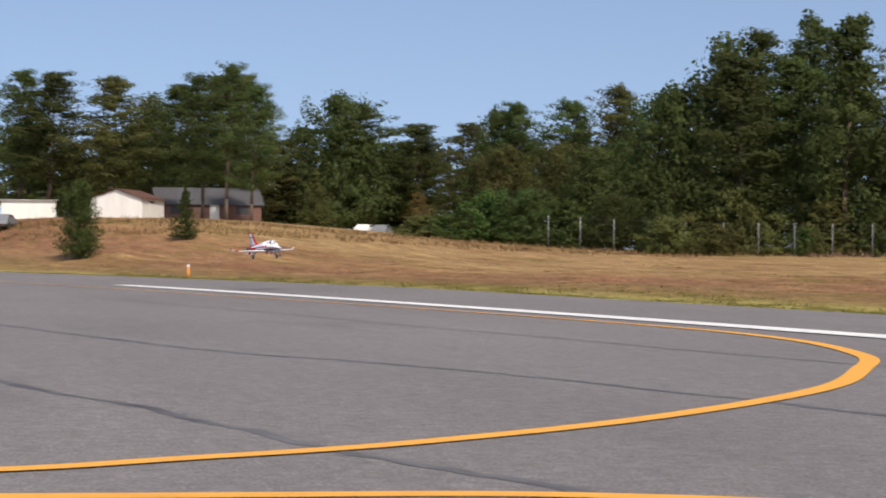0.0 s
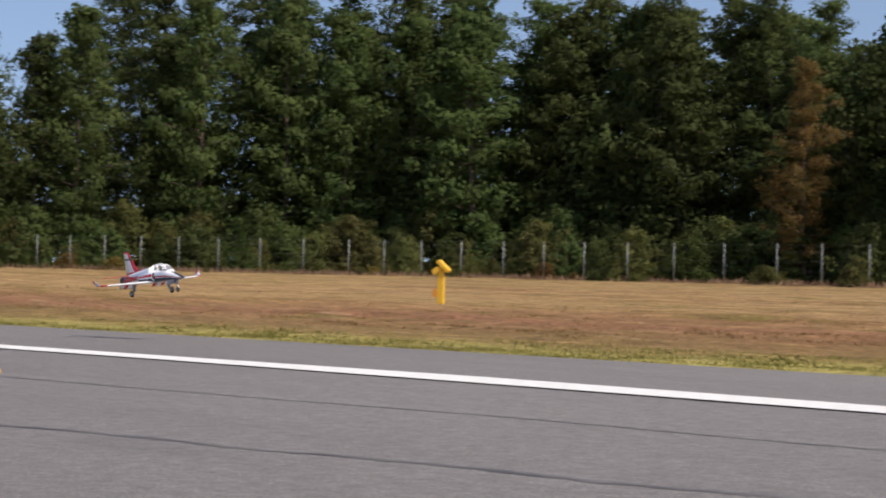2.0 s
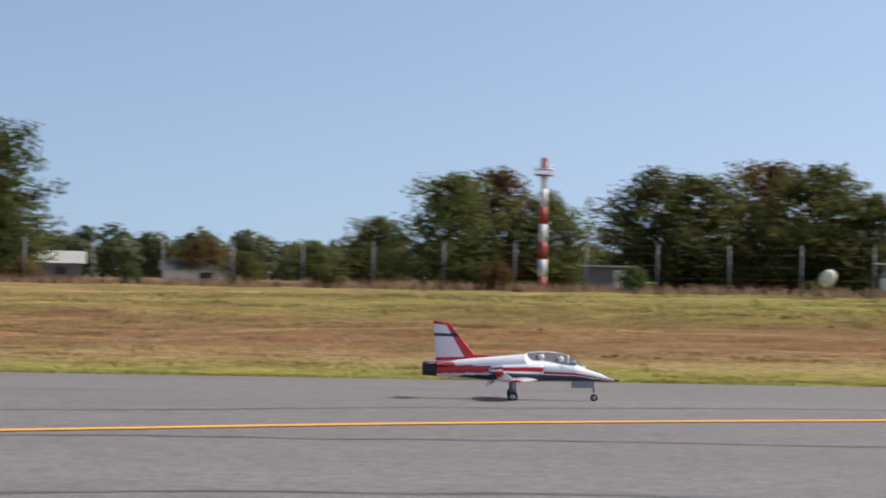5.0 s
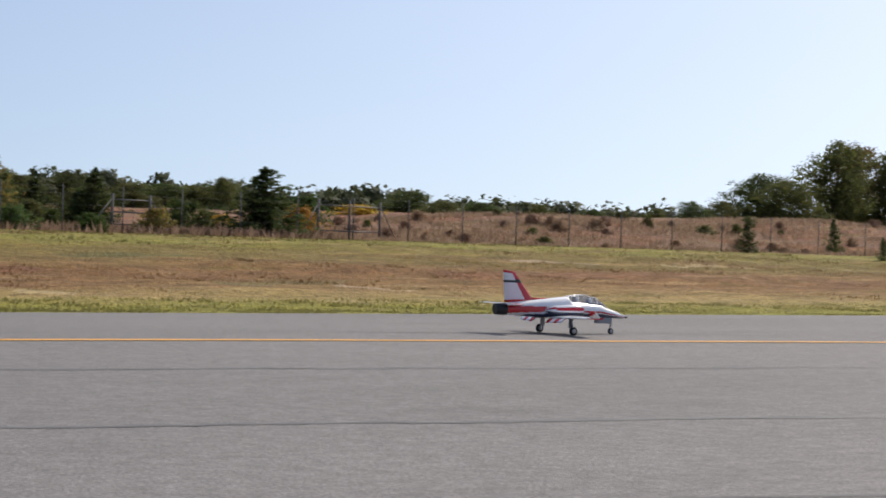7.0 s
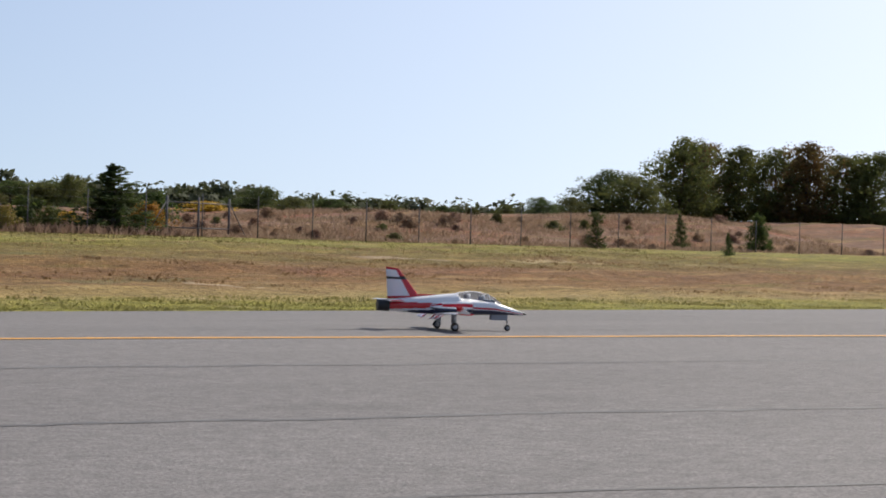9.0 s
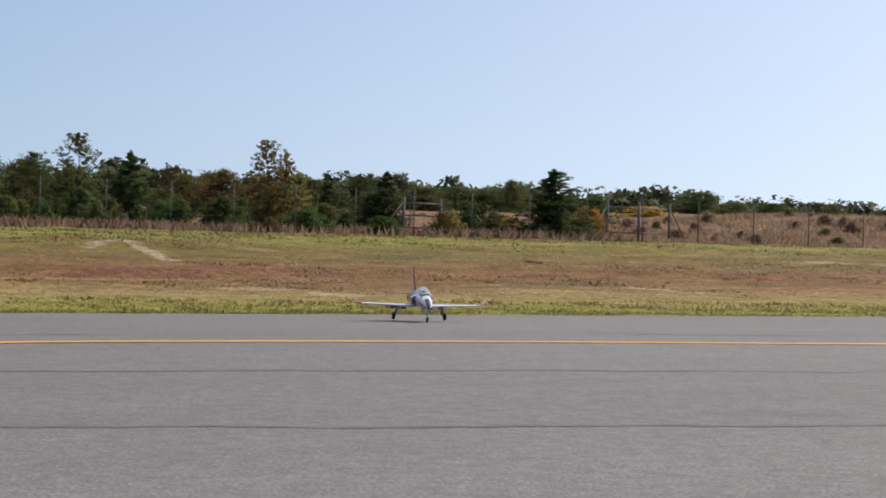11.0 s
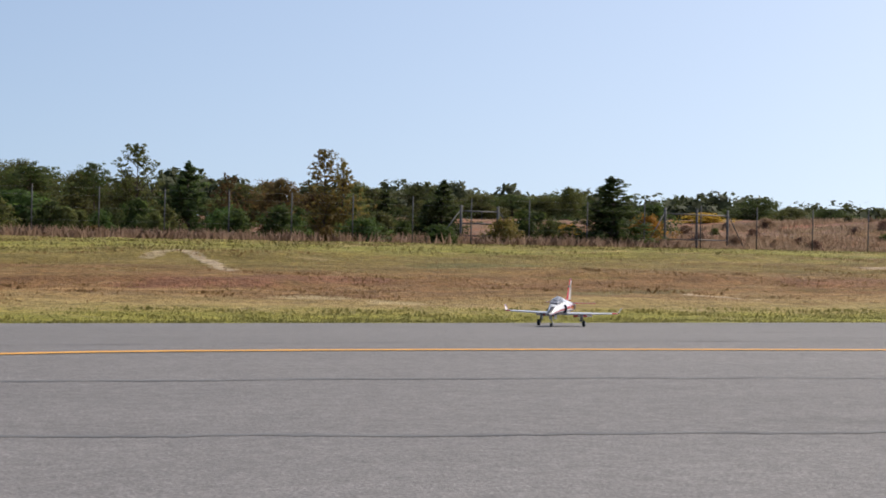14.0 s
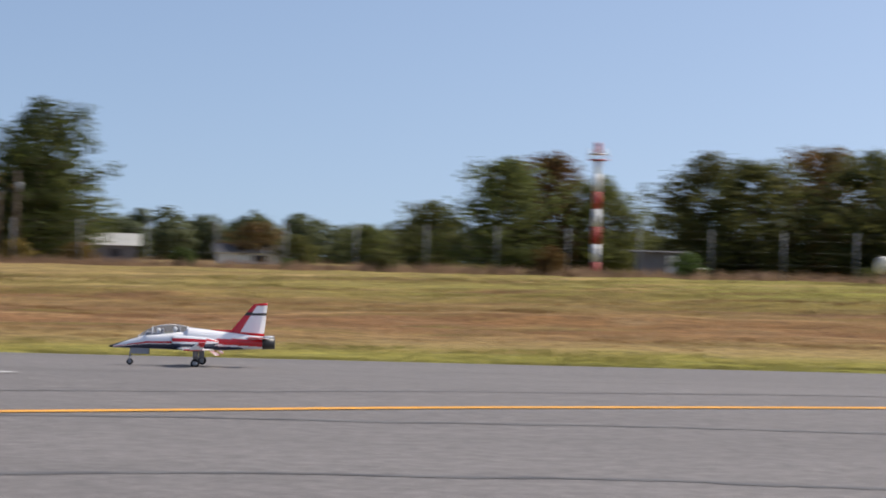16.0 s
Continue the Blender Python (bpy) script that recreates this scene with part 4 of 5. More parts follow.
def fence_run():
    models = {}
    wires = [bmesh.new() for _ in range(5)]
    prev = None
    u = FENCE_START
    while u < 190:
        s = float(fence_s(u))
        x, y = xy(u, s)
        z = floor_z(x, y)
        m = pose(x, y, z, 0, 0, -45)
        key = 2 if u > 28 else 1 if u > -48 else 0
        top = (2.75, 2.15, 2.2)[key]
        if key not in models:
            models[key] = fence_post_model(DARKPOST if key == 2 else GALV, (0.042, 0.036, 0.03)[key], "thin dark weathered fence post beside the scrub" if key == 2 else "galvanised steel fence post before the trees", top)
            models[key].matrix_basis = m
        else:
            copy_thing(models[key], m)
        if prev:
            for bm, h in zip(wires, [f * top for f in (0.1, 0.33, 0.58, 0.82, 0.97)]):
                rod(bm, (prev[0], prev[1], prev[2] + h), (x, y, z + h), 0.0035, 0.0035, 3)
        prev = (x, y, z)
        u += float(np.interp(u, [-214, -178, -165, -150, -125, -100, -60, -45, -10, 20, 50, 80, 130], [1.4, 1.5, 1.75, 2.3, 3.2, 4.1, 4.4, 3.4, 3.3, 2.9, 3.2, 4.2, 5.6]))
    w = thing("fence_wire", Matrix(), "thin wires strung between the fence posts", "fence wire", kind="structure")
    for bm in wires:
        part("wire", bm, DARKPOST, w)


fence_run()
# ---------------------------------------------------------------- small things of the airfield
def banded_pole(root, bands, r0, r1, h):
    n = len(bands)
    for i, mat in enumerate(bands):
        bm = bmesh.new()
        a, b = i / n, (i + 1) / n
        rod(bm, (0, 0, h * a), (0, 0, h * b), r0 + (r1 - r0) * a, r0 + (r1 - r0) * b, 14)
        part("band", bm, mat, root, "red painted band" if mat == RED_PAINT else "white painted band")


def beacon_tower():
    x, y = -56.93, 72.27
    root = thing("beacon_tower", pose(x, y, floor_z(x, y) - 0.1), "red and white banded airfield beacon tower", "tower")
    banded_pole(root, [RED_PAINT, WHITE_PAINT, RED_PAINT, WHITE_PAINT, RED_PAINT, WHITE_PAINT], 0.17, 0.16, 4.75)
    bm = bmesh.new()
    rod(bm, (0, 0, 4.75), (0, 0, 5.35), 0.12, 0.16, 12)
    part("neck", bm, WHITE_PAINT, root)
    for z, r in ((5.35, 0.42), (5.62, 0.4)):
        bm = bmesh.new()
        rod(bm, (0, 0, z), (0, 0, z + 0.06), r, r, 20)
        part("platform", bm, RED_PAINT if z < 5.5 else WHITE_PAINT, root)
    for k in range(8):
        a = k * math.pi / 4
        bm = bmesh.new()
        rod(bm, (0.4 * math.cos(a), 0.4 * math.sin(a), 5.4), (0.4 * math.cos(a), 0.4 * math.sin(a), 5.9), 0.015, None, 5)
        part("rail_post", bm, WHITE_PAINT, root)
    bm = bmesh.new()
    rod(bm, (0, 0, 5.65), (0, 0, 6.05), 0.14, 0.14, 14)
    bmesh.ops.create_icosphere(bm, subdivisions=2, radius=0.15, matrix=Matrix.Translation((0, 0, 6.05)))
    part("lantern", bm, RED_PAINT, root, "red domed lantern")


def wind_mast():
    x, y = -45.47, 86.81
    root = thing("wind_mast", pose(x, y, floor_z(x, y) - 0.1), "thin red and white wind sensor mast", "mast")
    banded_pole(root, [RED_PAINT, WHITE_PAINT, RED_PAINT], 0.13, 0.10, 3.3)
    bm = bmesh.new()
    rod(bm, (0, 0, 3.3), (0, 0, 5.5), 0.055, 0.045, 10)
    part("upper_pole", bm, WHITE_PAINT, root)
    bm = bmesh.new()
    rod(bm, (-0.32, 0, 5.45), (0.32, 0, 5.45), 0.02, None, 6)
    rod(bm, (-0.3, 0, 5.45), (-0.3, 0, 5.75), 0.015, None, 6)
    part("cross_arm", bm, GALV, root)
    bm = bmesh.new()
    box(bm, 0.2, 0.34, -0.03, 0.03, 5.5, 5.6, 0.01)
    part("vane", bm, RED_PAINT, root)


def dish_aerial():
    x, y = -48.4, 82.91
    root = thing("dish_aerial", pose(x, y, floor_z(x, y) - 0.05, 0, 0, 155), "pale round dish aerial on a short stand", "aerial")
    bm = bmesh.new()
    lathe(bm, [(0.0, 0.02), (0.02, 0.2), (0.07, 0.35), (0.13, 0.45), (0.145, 0.45), (0.08, 0.34), (0.03, 0.19), (0.015, 0.02)], Matrix.Translation((0, 0, 0.85)) @ Matrix.Rotation(-0.4, 4, "Y"), 22)
    part("dish", bm, WALL_WHITE, root)
    bm = bmesh.new()
    rod(bm, (0, 0, 0), (0, 0, 0.85), 0.04)
    part("stand", bm, GALV, root)
    bm = bmesh.new()
    rod(bm, (0.05, 0, 0.85), (0.45, 0, 1.0), 0.015)
    part("feed_arm", bm, GALV, root)


def sensor_post():
    x, y = -46.22, 84.14
    root = thing("weather_station", pose(x, y, floor_z(x, y) - 0.05, 0, 0, 30), "grey weather station box with a flat lamp arm", "weather station")
    bm = bmesh.new()
    rod(bm, (0, 0, 0), (0, 0, 1.6), 0.05)
    part("post", bm, GALV, root)
    bm = bmesh.new()
    box(bm, -0.18, 0.18, -0.12, 0.12, 0.35, 0.95, 0.02)
    part("cabinet", bm, WALL_WHITE, root)
    bm = bmesh.new()
    box(bm, -0.45, 0.45, -0.1, 0.1, 1.58, 1.64, 0.015)
    part("arm", bm, WHITE_PAINT, root)


def hut(name, x, y, rz, w, d, h, wall, roof, label, gable=0.0, doors=(), windows=(), rise=0.0):
    """A small building on the ground: four walls, a roof of two slopes or one, doors and windows set into the front (-y)."""
    root = thing(name, pose(x, y, floor_z(x, y) - 0.1 + rise, 0, 0, rz), label, "building")
    t = 0.15
    for x0, x1, y0, y1 in ((-w / 2, w / 2, -d / 2, -d / 2 + t), (-w / 2, w / 2, d / 2 - t, d / 2), (-w / 2, -w / 2 + t, -d / 2 + t, d / 2 - t), (w / 2 - t, w / 2, -d / 2 + t, d / 2 - t)):
        bm = bmesh.new()
        box(bm, x0, x1, y0, y1, 0, h)
        part("wall", bm, wall, root)
    bm = bmesh.new()
    o = 0.3
    ridge = h + gable
    v = [bm.verts.new(p) for p in ((-w / 2 - o, -d / 2 - o, h), (w / 2 + o, -d / 2 - o, h), (w / 2 + o, d / 2 + o, h), (-w / 2 - o, d / 2 + o, h), (-w / 2 - o, 0, ridge + 0.02), (w / 2 + o, 0, ridge + 0.02))]
    for f in ((0, 1, 5, 4), (2, 3, 4, 5)):
        bm.faces.new([v[i] for i in f])
    r = bmesh.ops.solidify(bm, geom=bm.faces[:], thickness=0.1)
    part("roof", bm, roof, root)
    for x0, x1 in ((-w / 2, -w / 2 + t), (w / 2 - t, w / 2)):
        bm = bmesh.new()
        a, c = ([bm.verts.new(p) for p in ((xx, -d / 2, h + 0.003), (xx, d / 2, h + 0.003), (xx, 0, h + gable * 0.93))] for xx in (x0, x1))
        bm.faces.new(a)
        bm.faces.new(c[::-1])
        for i in range(3):
            bm.faces.new((a[i], c[i], c[(i + 1) % 3], a[(i + 1) % 3]))
        part("gable", bm, wall, root)
    for dx, dw, dh in doors:
        bm = bmesh.new()
        box(bm, dx - dw / 2, dx + dw / 2, -d / 2 - 0.04, -d / 2 + 0.03, 0.02, dh, 0.01)
        part("door", bm, WALL_WHITE, root)
    for wx, ww, z0, z1 in windows:
        bm = bmesh.new()
        box(bm, wx - ww / 2, wx + ww / 2, -d / 2 - 0.03, -d / 2 + 0.02, z0, z1, 0.01)
        part("window", bm, DARK, root)
    return root


def car(x, y, rz, paint, label):
    root = thing("parked_car", pose(x, y, floor_z(x, y), 0, 0, rz), label, "car", "parked cars")
    bm = bmesh.new()
    prof = [(-2.2, 0.45), (-2.25, 0.8), (-1.9, 0.95), (-1.2, 1.0), (-0.7, 1.42), (0.9, 1.45), (1.6, 1.02), (2.1, 0.9), (2.2, 0.45)]
    sides = [[bm.verts.new((px, sy * (0.85 if pz < 1.1 else 0.68), pz)) for px, pz in prof] for sy in (-1, 1)]
    n = len(prof)
    for i in range(n):
        bm.faces.new((sides[0][i], sides[0][(i + 1) % n], sides[1][(i + 1) % n], sides[1][i]))
    bm.faces.new(sides[0])
    bm.faces.new(sides[1][::-1])
    bmesh.ops.bevel(bm, geom=bm.edges[:], offset=0.05, segments=2, affect="EDGES")
    part("body", bm, paint, root)
    for sy in (-1, 1):
        bm = bmesh.new()
        box(bm, -0.6, 0.95, sy * 0.76 - 0.03, sy * 0.76 + 0.03, 1.05, 1.36, 0.02)
        part("side_window", bm, DARK, root)
        for wx in (-1.35, 1.35):
            bm = bmesh.new()
            rod(bm, (wx, sy * 0.7, 0.32), (wx, sy * 0.88, 0.32), 0.32, None, 16)
            part("wheel", bm, J_TYRE, root)


def marker(x, y, h):
    root = thing("edge_marker", pose(x, y, floor_z(x, y) - 0.02), "short orange runway edge marker in the grass", "marker", "edge markers")
    bm = bmesh.new()
    rod(bm, (0, 0, 0), (0, 0, h * 0.78), h * 0.11, h * 0.10, 12)
    part("stub", bm, ORANGE, root)
    bm = bmesh.new()
    rod(bm, (0, 0, h * 0.78), (0, 0, h * 0.86), h * 0.13, h * 0.13, 12)
    rod(bm, (0, 0, h * 0.86), (0, 0, h), h * 0.11, h * 0.06, 12)
    part("lamp_cap", bm, WALL_WHITE, root)


def sign_box():
    x, y = -92.94, -5.68
    z = floor_z(x, y)
    root = thing("yellow_sign", pose(x, y, z, 0, 0, 75), "yellow post with a tilted yellow box on top", "sign")
    h = 1.84
    bm = bmesh.new()
    box(bm, -0.14, 0.14, -0.10, 0.10, -0.1, h * 0.88, 0.02)
    part("post", bm, BOX_YELLOW, root)
    bm = bmesh.new()
    box(bm, -0.34, 0.34, -0.2, 0.2, -0.09, 0.09, 0.03)
    bmesh.ops.transform(bm, matrix=Matrix.Translation((0.12, 0, h * 0.9)) @ Matrix.Rotation(0.75, 4, "Y"), verts=bm.verts)
    part("slanted_board", bm, BOX_YELLOW, root)
    bm = bmesh.new()
    box(bm, -0.36, 0.02, -0.17, 0.17, -0.14, 0.14, 0.03)
    bmesh.ops.transform(bm, matrix=Matrix.Translation((-0.05, 0, h * 0.84)) @ Matrix.Rotation(-0.6, 4, "Y"), verts=bm.verts)
    part("hood", bm, BOX_YELLOW, root)
    bm = bmesh.new()
    box(bm, -0.36, -0.142, -0.10, 0.10, 0.30, 0.65, 0.02)
    part("side_box", bm, ORANGE, root)


def utility_pole(x, y, h, lamp):
    root = thing("utility_pole", pose(x, y, floor_z(x, y) - 0.3), "brown wooden utility pole", "utility pole", "utility poles")
    bm = bmesh.new()
    rod(bm, (0, 0, 0), (0, 0, h), 0.13, 0.09, 10)
    part("pole", bm, BARK, root)
    if lamp:
        bm = bmesh.new()
        rod(bm, (0.2, 0, h * 0.78), (0.2, 0, h * 0.88), 0.13, 0.13, 12)
        part("transformer", bm, GALV, root)
        bm = bmesh.new()
        rod(bm, (0, 0, h * 0.97), (0.5, -0.2, h * 0.99), 0.03, 0.02, 6)
        part("lamp_arm", bm, GALV, root)


def steel_gate(p, q, h, label, bars=2, leaves=2, mat=DARKPOST):
    """A wide fence gate between two points, with posts, rails and mesh uprights."""
    p, q = Vector((*p, floor_z(*p))), Vector((*q, floor_z(*q)))
    d = q - p
    root = thing("fence_gate", pose(*p, 0, 0, math.degrees(math.atan2(d.y, d.x))), label, "gate", "fence gates")
    L = d.xy.length
    for k in range(leaves + 1):
        bm = bmesh.new()
        rod(bm, (L * k / leaves, 0, -0.3), (L * k / leaves, 0, h * 1.12), 0.065, None, 8)
        part("gate_post", bm, mat, root)
    for k in range(bars):
        bm = bmesh.new()
        z = h * (0.25 + 0.7 * k / max(1, bars - 1))
        rod(bm, (0, 0, z), (L, 0, z), 0.035, None, 8)
        part("rail", bm, mat, root)
    for k in range(int(L / 0.9)):
        bm = bmesh.new()
        rod(bm, (0.9 * k + 0.45, 0, 0.25 * h), (0.9 * k + 0.45, 0, 0.95 * h), 0.01, None, 4)
        part("upright", bm, DARKPOST, root)
    for x0, x1 in ((0, -1.6), (L, L + 1.6)):
        bm = bmesh.new()
        rod(bm, (x0, 0, h), (x1, 0, 0), 0.03, None, 6)
        part("brace", bm, mat, root)


beacon_tower()
wind_mast()
dish_aerial()
sensor_post()
sign_box()
marker(-106.9, -75.7, 0.85)
marker(-48.9, 23.1, 0.56)
hut("equipment_shed", -59.4, 80.5, 40, 2.3, 1.8, 1.35, ROOF_GREY, ROOF_GREY, "low grey equipment shed behind the fence", 0.06, doors=((0.6, 0.6, 1.2),))
hut("wooden_crate", -59.2, 83.0, 40, 0.9, 0.8, 0.6, BARK, WALL_WHITE, "small wooden crate with a pale lid", 0.03)
hut("white_shed", -163.0, -128.2, 200, 6.5, 5.4, 2.0, WALL_WHITE, ROOF_RED, "white metal shed with a rusty red roof", 1.0, doors=((-0.5, 1.0, 1.6),), windows=((-0.5, 1.6, 1.62, 1.8),))
hut("white_trailer", -162.7, -141.2, 131, 5.5, 2.6, 2.0, WALL_WHITE, WALL_WHITE, "long plain white trailer by the trees", 0.08, doors=((1.5, 0.8, 1.7),))
hut("grey_house", -180.0, -131.6, 134, 11.0, 8.0, 1.9, BRICK, ROOF_GREY, "low brick house with a grey roof among pines", 1.9, doors=((0.5, 1.0, 2.0),), windows=((-3.5, 1.4, 0.9, 1.8), (3.5, 1.4, 0.9, 1.8)))
hut("far_house", -133.6, 105.0, 52, 4.4, 5.0, 1.5, ROOF_GREY, WALL_WHITE, "pale house far off beyond the trees", 1.0, windows=((0.5, 0.8, 0.6, 1.2),))
hut("far_house", -148.5, 133.9, 48, 6.4, 5.0, 1.2, WALL_WHITE, ROOF_GREY, "low grey-roofed house far off beyond the trees", 0.9, windows=((1.0, 1.2, 0.4, 1.0),))
hut("white_tank_hut", -119.6, 42.4, 25, 0.75, 0.7, 0.75, WALL_WHITE, WALL_WHITE, "small white utility hut by the fence", 0.03)
hut("white_tank_hut", -119.9, 43.5, 25, 0.75, 0.7, 0.75, WALL_WHITE, WALL_WHITE, "small white utility hut by the fence", 0.03)
car(-151.5, -134.0, 30, GALV, "silver car parked by the trailer")
car(-196.8, -122.1, 20, WHITE_PAINT, "white car parked behind the trees")
car(-193.5, -117.6, 20, GALV, "silver car parked behind the trees")
utility_pole(-113.6, 40.0, 6.4, False)
utility_pole(-95.94, 68.7, 5.5, True)
utility_pole(-99.8, 70.2, 4.4, False)
steel_gate((-113.6, 33.6), (-107.2, 39.6), 1.95, "wide galvanised steel gate in the fence", 2, 4, GALV)
steel_gate((-22.3, 95.9), (-20.9, 97.9), 1.7, "narrow steel gate in the fence", 3, 1)
steel_gate((-13.7, 106.0), (-10.9, 110.5), 1.9, "wide dark steel gate in the fence", 2, 2)


# ---------------------------------------------------------------- grass tufts
def tufts(name, mat, count, urange, band, height, seed, label, spread=0.16, blades=6, fence=False, gate=-0.4):
    """Blades of grass standing in tufts; band: metres from the pavement's edge."""
    rg = np.random.RandomState(seed)
    u = rg.uniform(*urange, count)
    e = band[0] + (band[1] - band[0]) * rg.uniform(0, 1, count)
    keep = np.sin(u * 0.31 + e * 0.9) + np.sin(u * 0.083 - e * 0.47 + seed) + rg.normal(0, 0.9 if gate < 0 else 0.45, count) > gate
    u, e = u[keep], e[keep]
    s = (fence_s(u) if fence else edge_s(u)) + e
    z = land_z(u, s)
    k = len(u) * blades
    x, y = (np.repeat(c, blades) for c in xy(u, s))
    h = np.repeat(height[0] + (height[1] - height[0]) * rg.uniform(0, 1, len(u)), blades)
    root = np.stack([x + rg.normal(0, spread, k), y + rg.normal(0, spread, k), np.repeat(z, blades) - 0.02], 1)
    tip = root + np.stack([rg.normal(0, 0.4, k) * h, rg.normal(0, 0.4, k) * h, h * rg.uniform(0.6, 1.1, k)], 1)
    turn = radians(45) + rg.uniform(-1.2, 1.2, k)
    side = np.stack([np.cos(turn), np.sin(turn), np.zeros(k)], 1) * (0.03 + 0.06 * h)[:, None]
    verts = np.stack([root - side, root + side, tip], 1).reshape(-1, 3)
    facing = np.stack([0.15 * np.sin(turn), -0.15 * np.cos(turn), np.ones(k)], 1)
    me = bpy.data.meshes.new(name)
    me.from_pydata(verts.tolist(), [], np.arange(3 * k).reshape(-1, 3).tolist())
    me.materials.append(mat)
    me.polygons.foreach_set("use_smooth", [True] * k)
    facing /= np.linalg.norm(facing, axis=1)[:, None]
    me.normals_split_custom_set(np.repeat(facing, 3, axis=0).tolist())
    tagged(new(name, me), label, "grass", kind="stuff")


VERGE = foliage("verge_grass", (0.20, 0.19, 0.055), (0.33, 0.28, 0.105), 0.65, 0.35)
REDGRASS = foliage("red_grass", (0.25, 0.14, 0.065), (0.33, 0.20, 0.10))
STRAW = foliage("straw_grass", (0.32, 0.22, 0.09), (0.42, 0.30, 0.14))
tufts("verge_grass", VERGE, 22000, (-150, 85), (-0.15, 8.5), (0.04, 0.13), 1, "yellow-green grass along the runway edge", 0.2)
tufts("red_grass", REDGRASS, 5000, (-165, 95), (11.0, 34.0), (0.03, 0.07), 2, "dry reddish grass across the airfield", 0.35)
tufts("straw_grass", STRAW, 5000, (-165, 95), (10.0, 40.0), (0.03, 0.07), 3, "pale straw-coloured dry grass", 0.4, gate=0.7)
TUSSOCK = foliage("tussock_grass", (0.20, 0.11, 0.05), (0.30, 0.20, 0.085), 0.65, 0.25)
tufts("tussock_grass", TUSSOCK, 9000, (-60, 95), (9.5, 26.0), (0.04, 0.13), 12, "brown tussocks of rough grass on the slope", 0.22, gate=0.5)
tufts("field_grass", TUSSOCK, 6000, (-165, -55), (8.0, 44.0), (0.04, 0.12), 14, "brown tussocks of rough grass beside the runway", 0.25, gate=0.5)
tufts("upper_grass", VERGE, 5000, (-20, 95), (26.0, 38.0), (0.05, 0.14), 13, "green grass below the fence", 0.3)
tufts("fence_weeds", SCRUB, 3500, (-155, 30), (-1.5, 1.5), (0.15, 0.6), 7, "tall dry weeds along the foot of the fence", 0.3, fence=True)
tufts("tall_weeds", STRAW, 3000, (-215, -152), (-20.0, -1.0), (0.15, 0.45), 8, "tall dry weeds in the meadow before the houses", 0.5, fence=True)
tufts("bank_scrub", SCRUB, 17000, (56, 140), (38.0, 66.0), (0.12, 0.36), 5, "pinkish dry scrub over the earth bank", 0.35)
tufts("fence_grass", SCRUB, 2600, (28, 64), (36.5, 40.0), (0.2, 0.6), 6, "tall dry grass at the fence", 0.3)


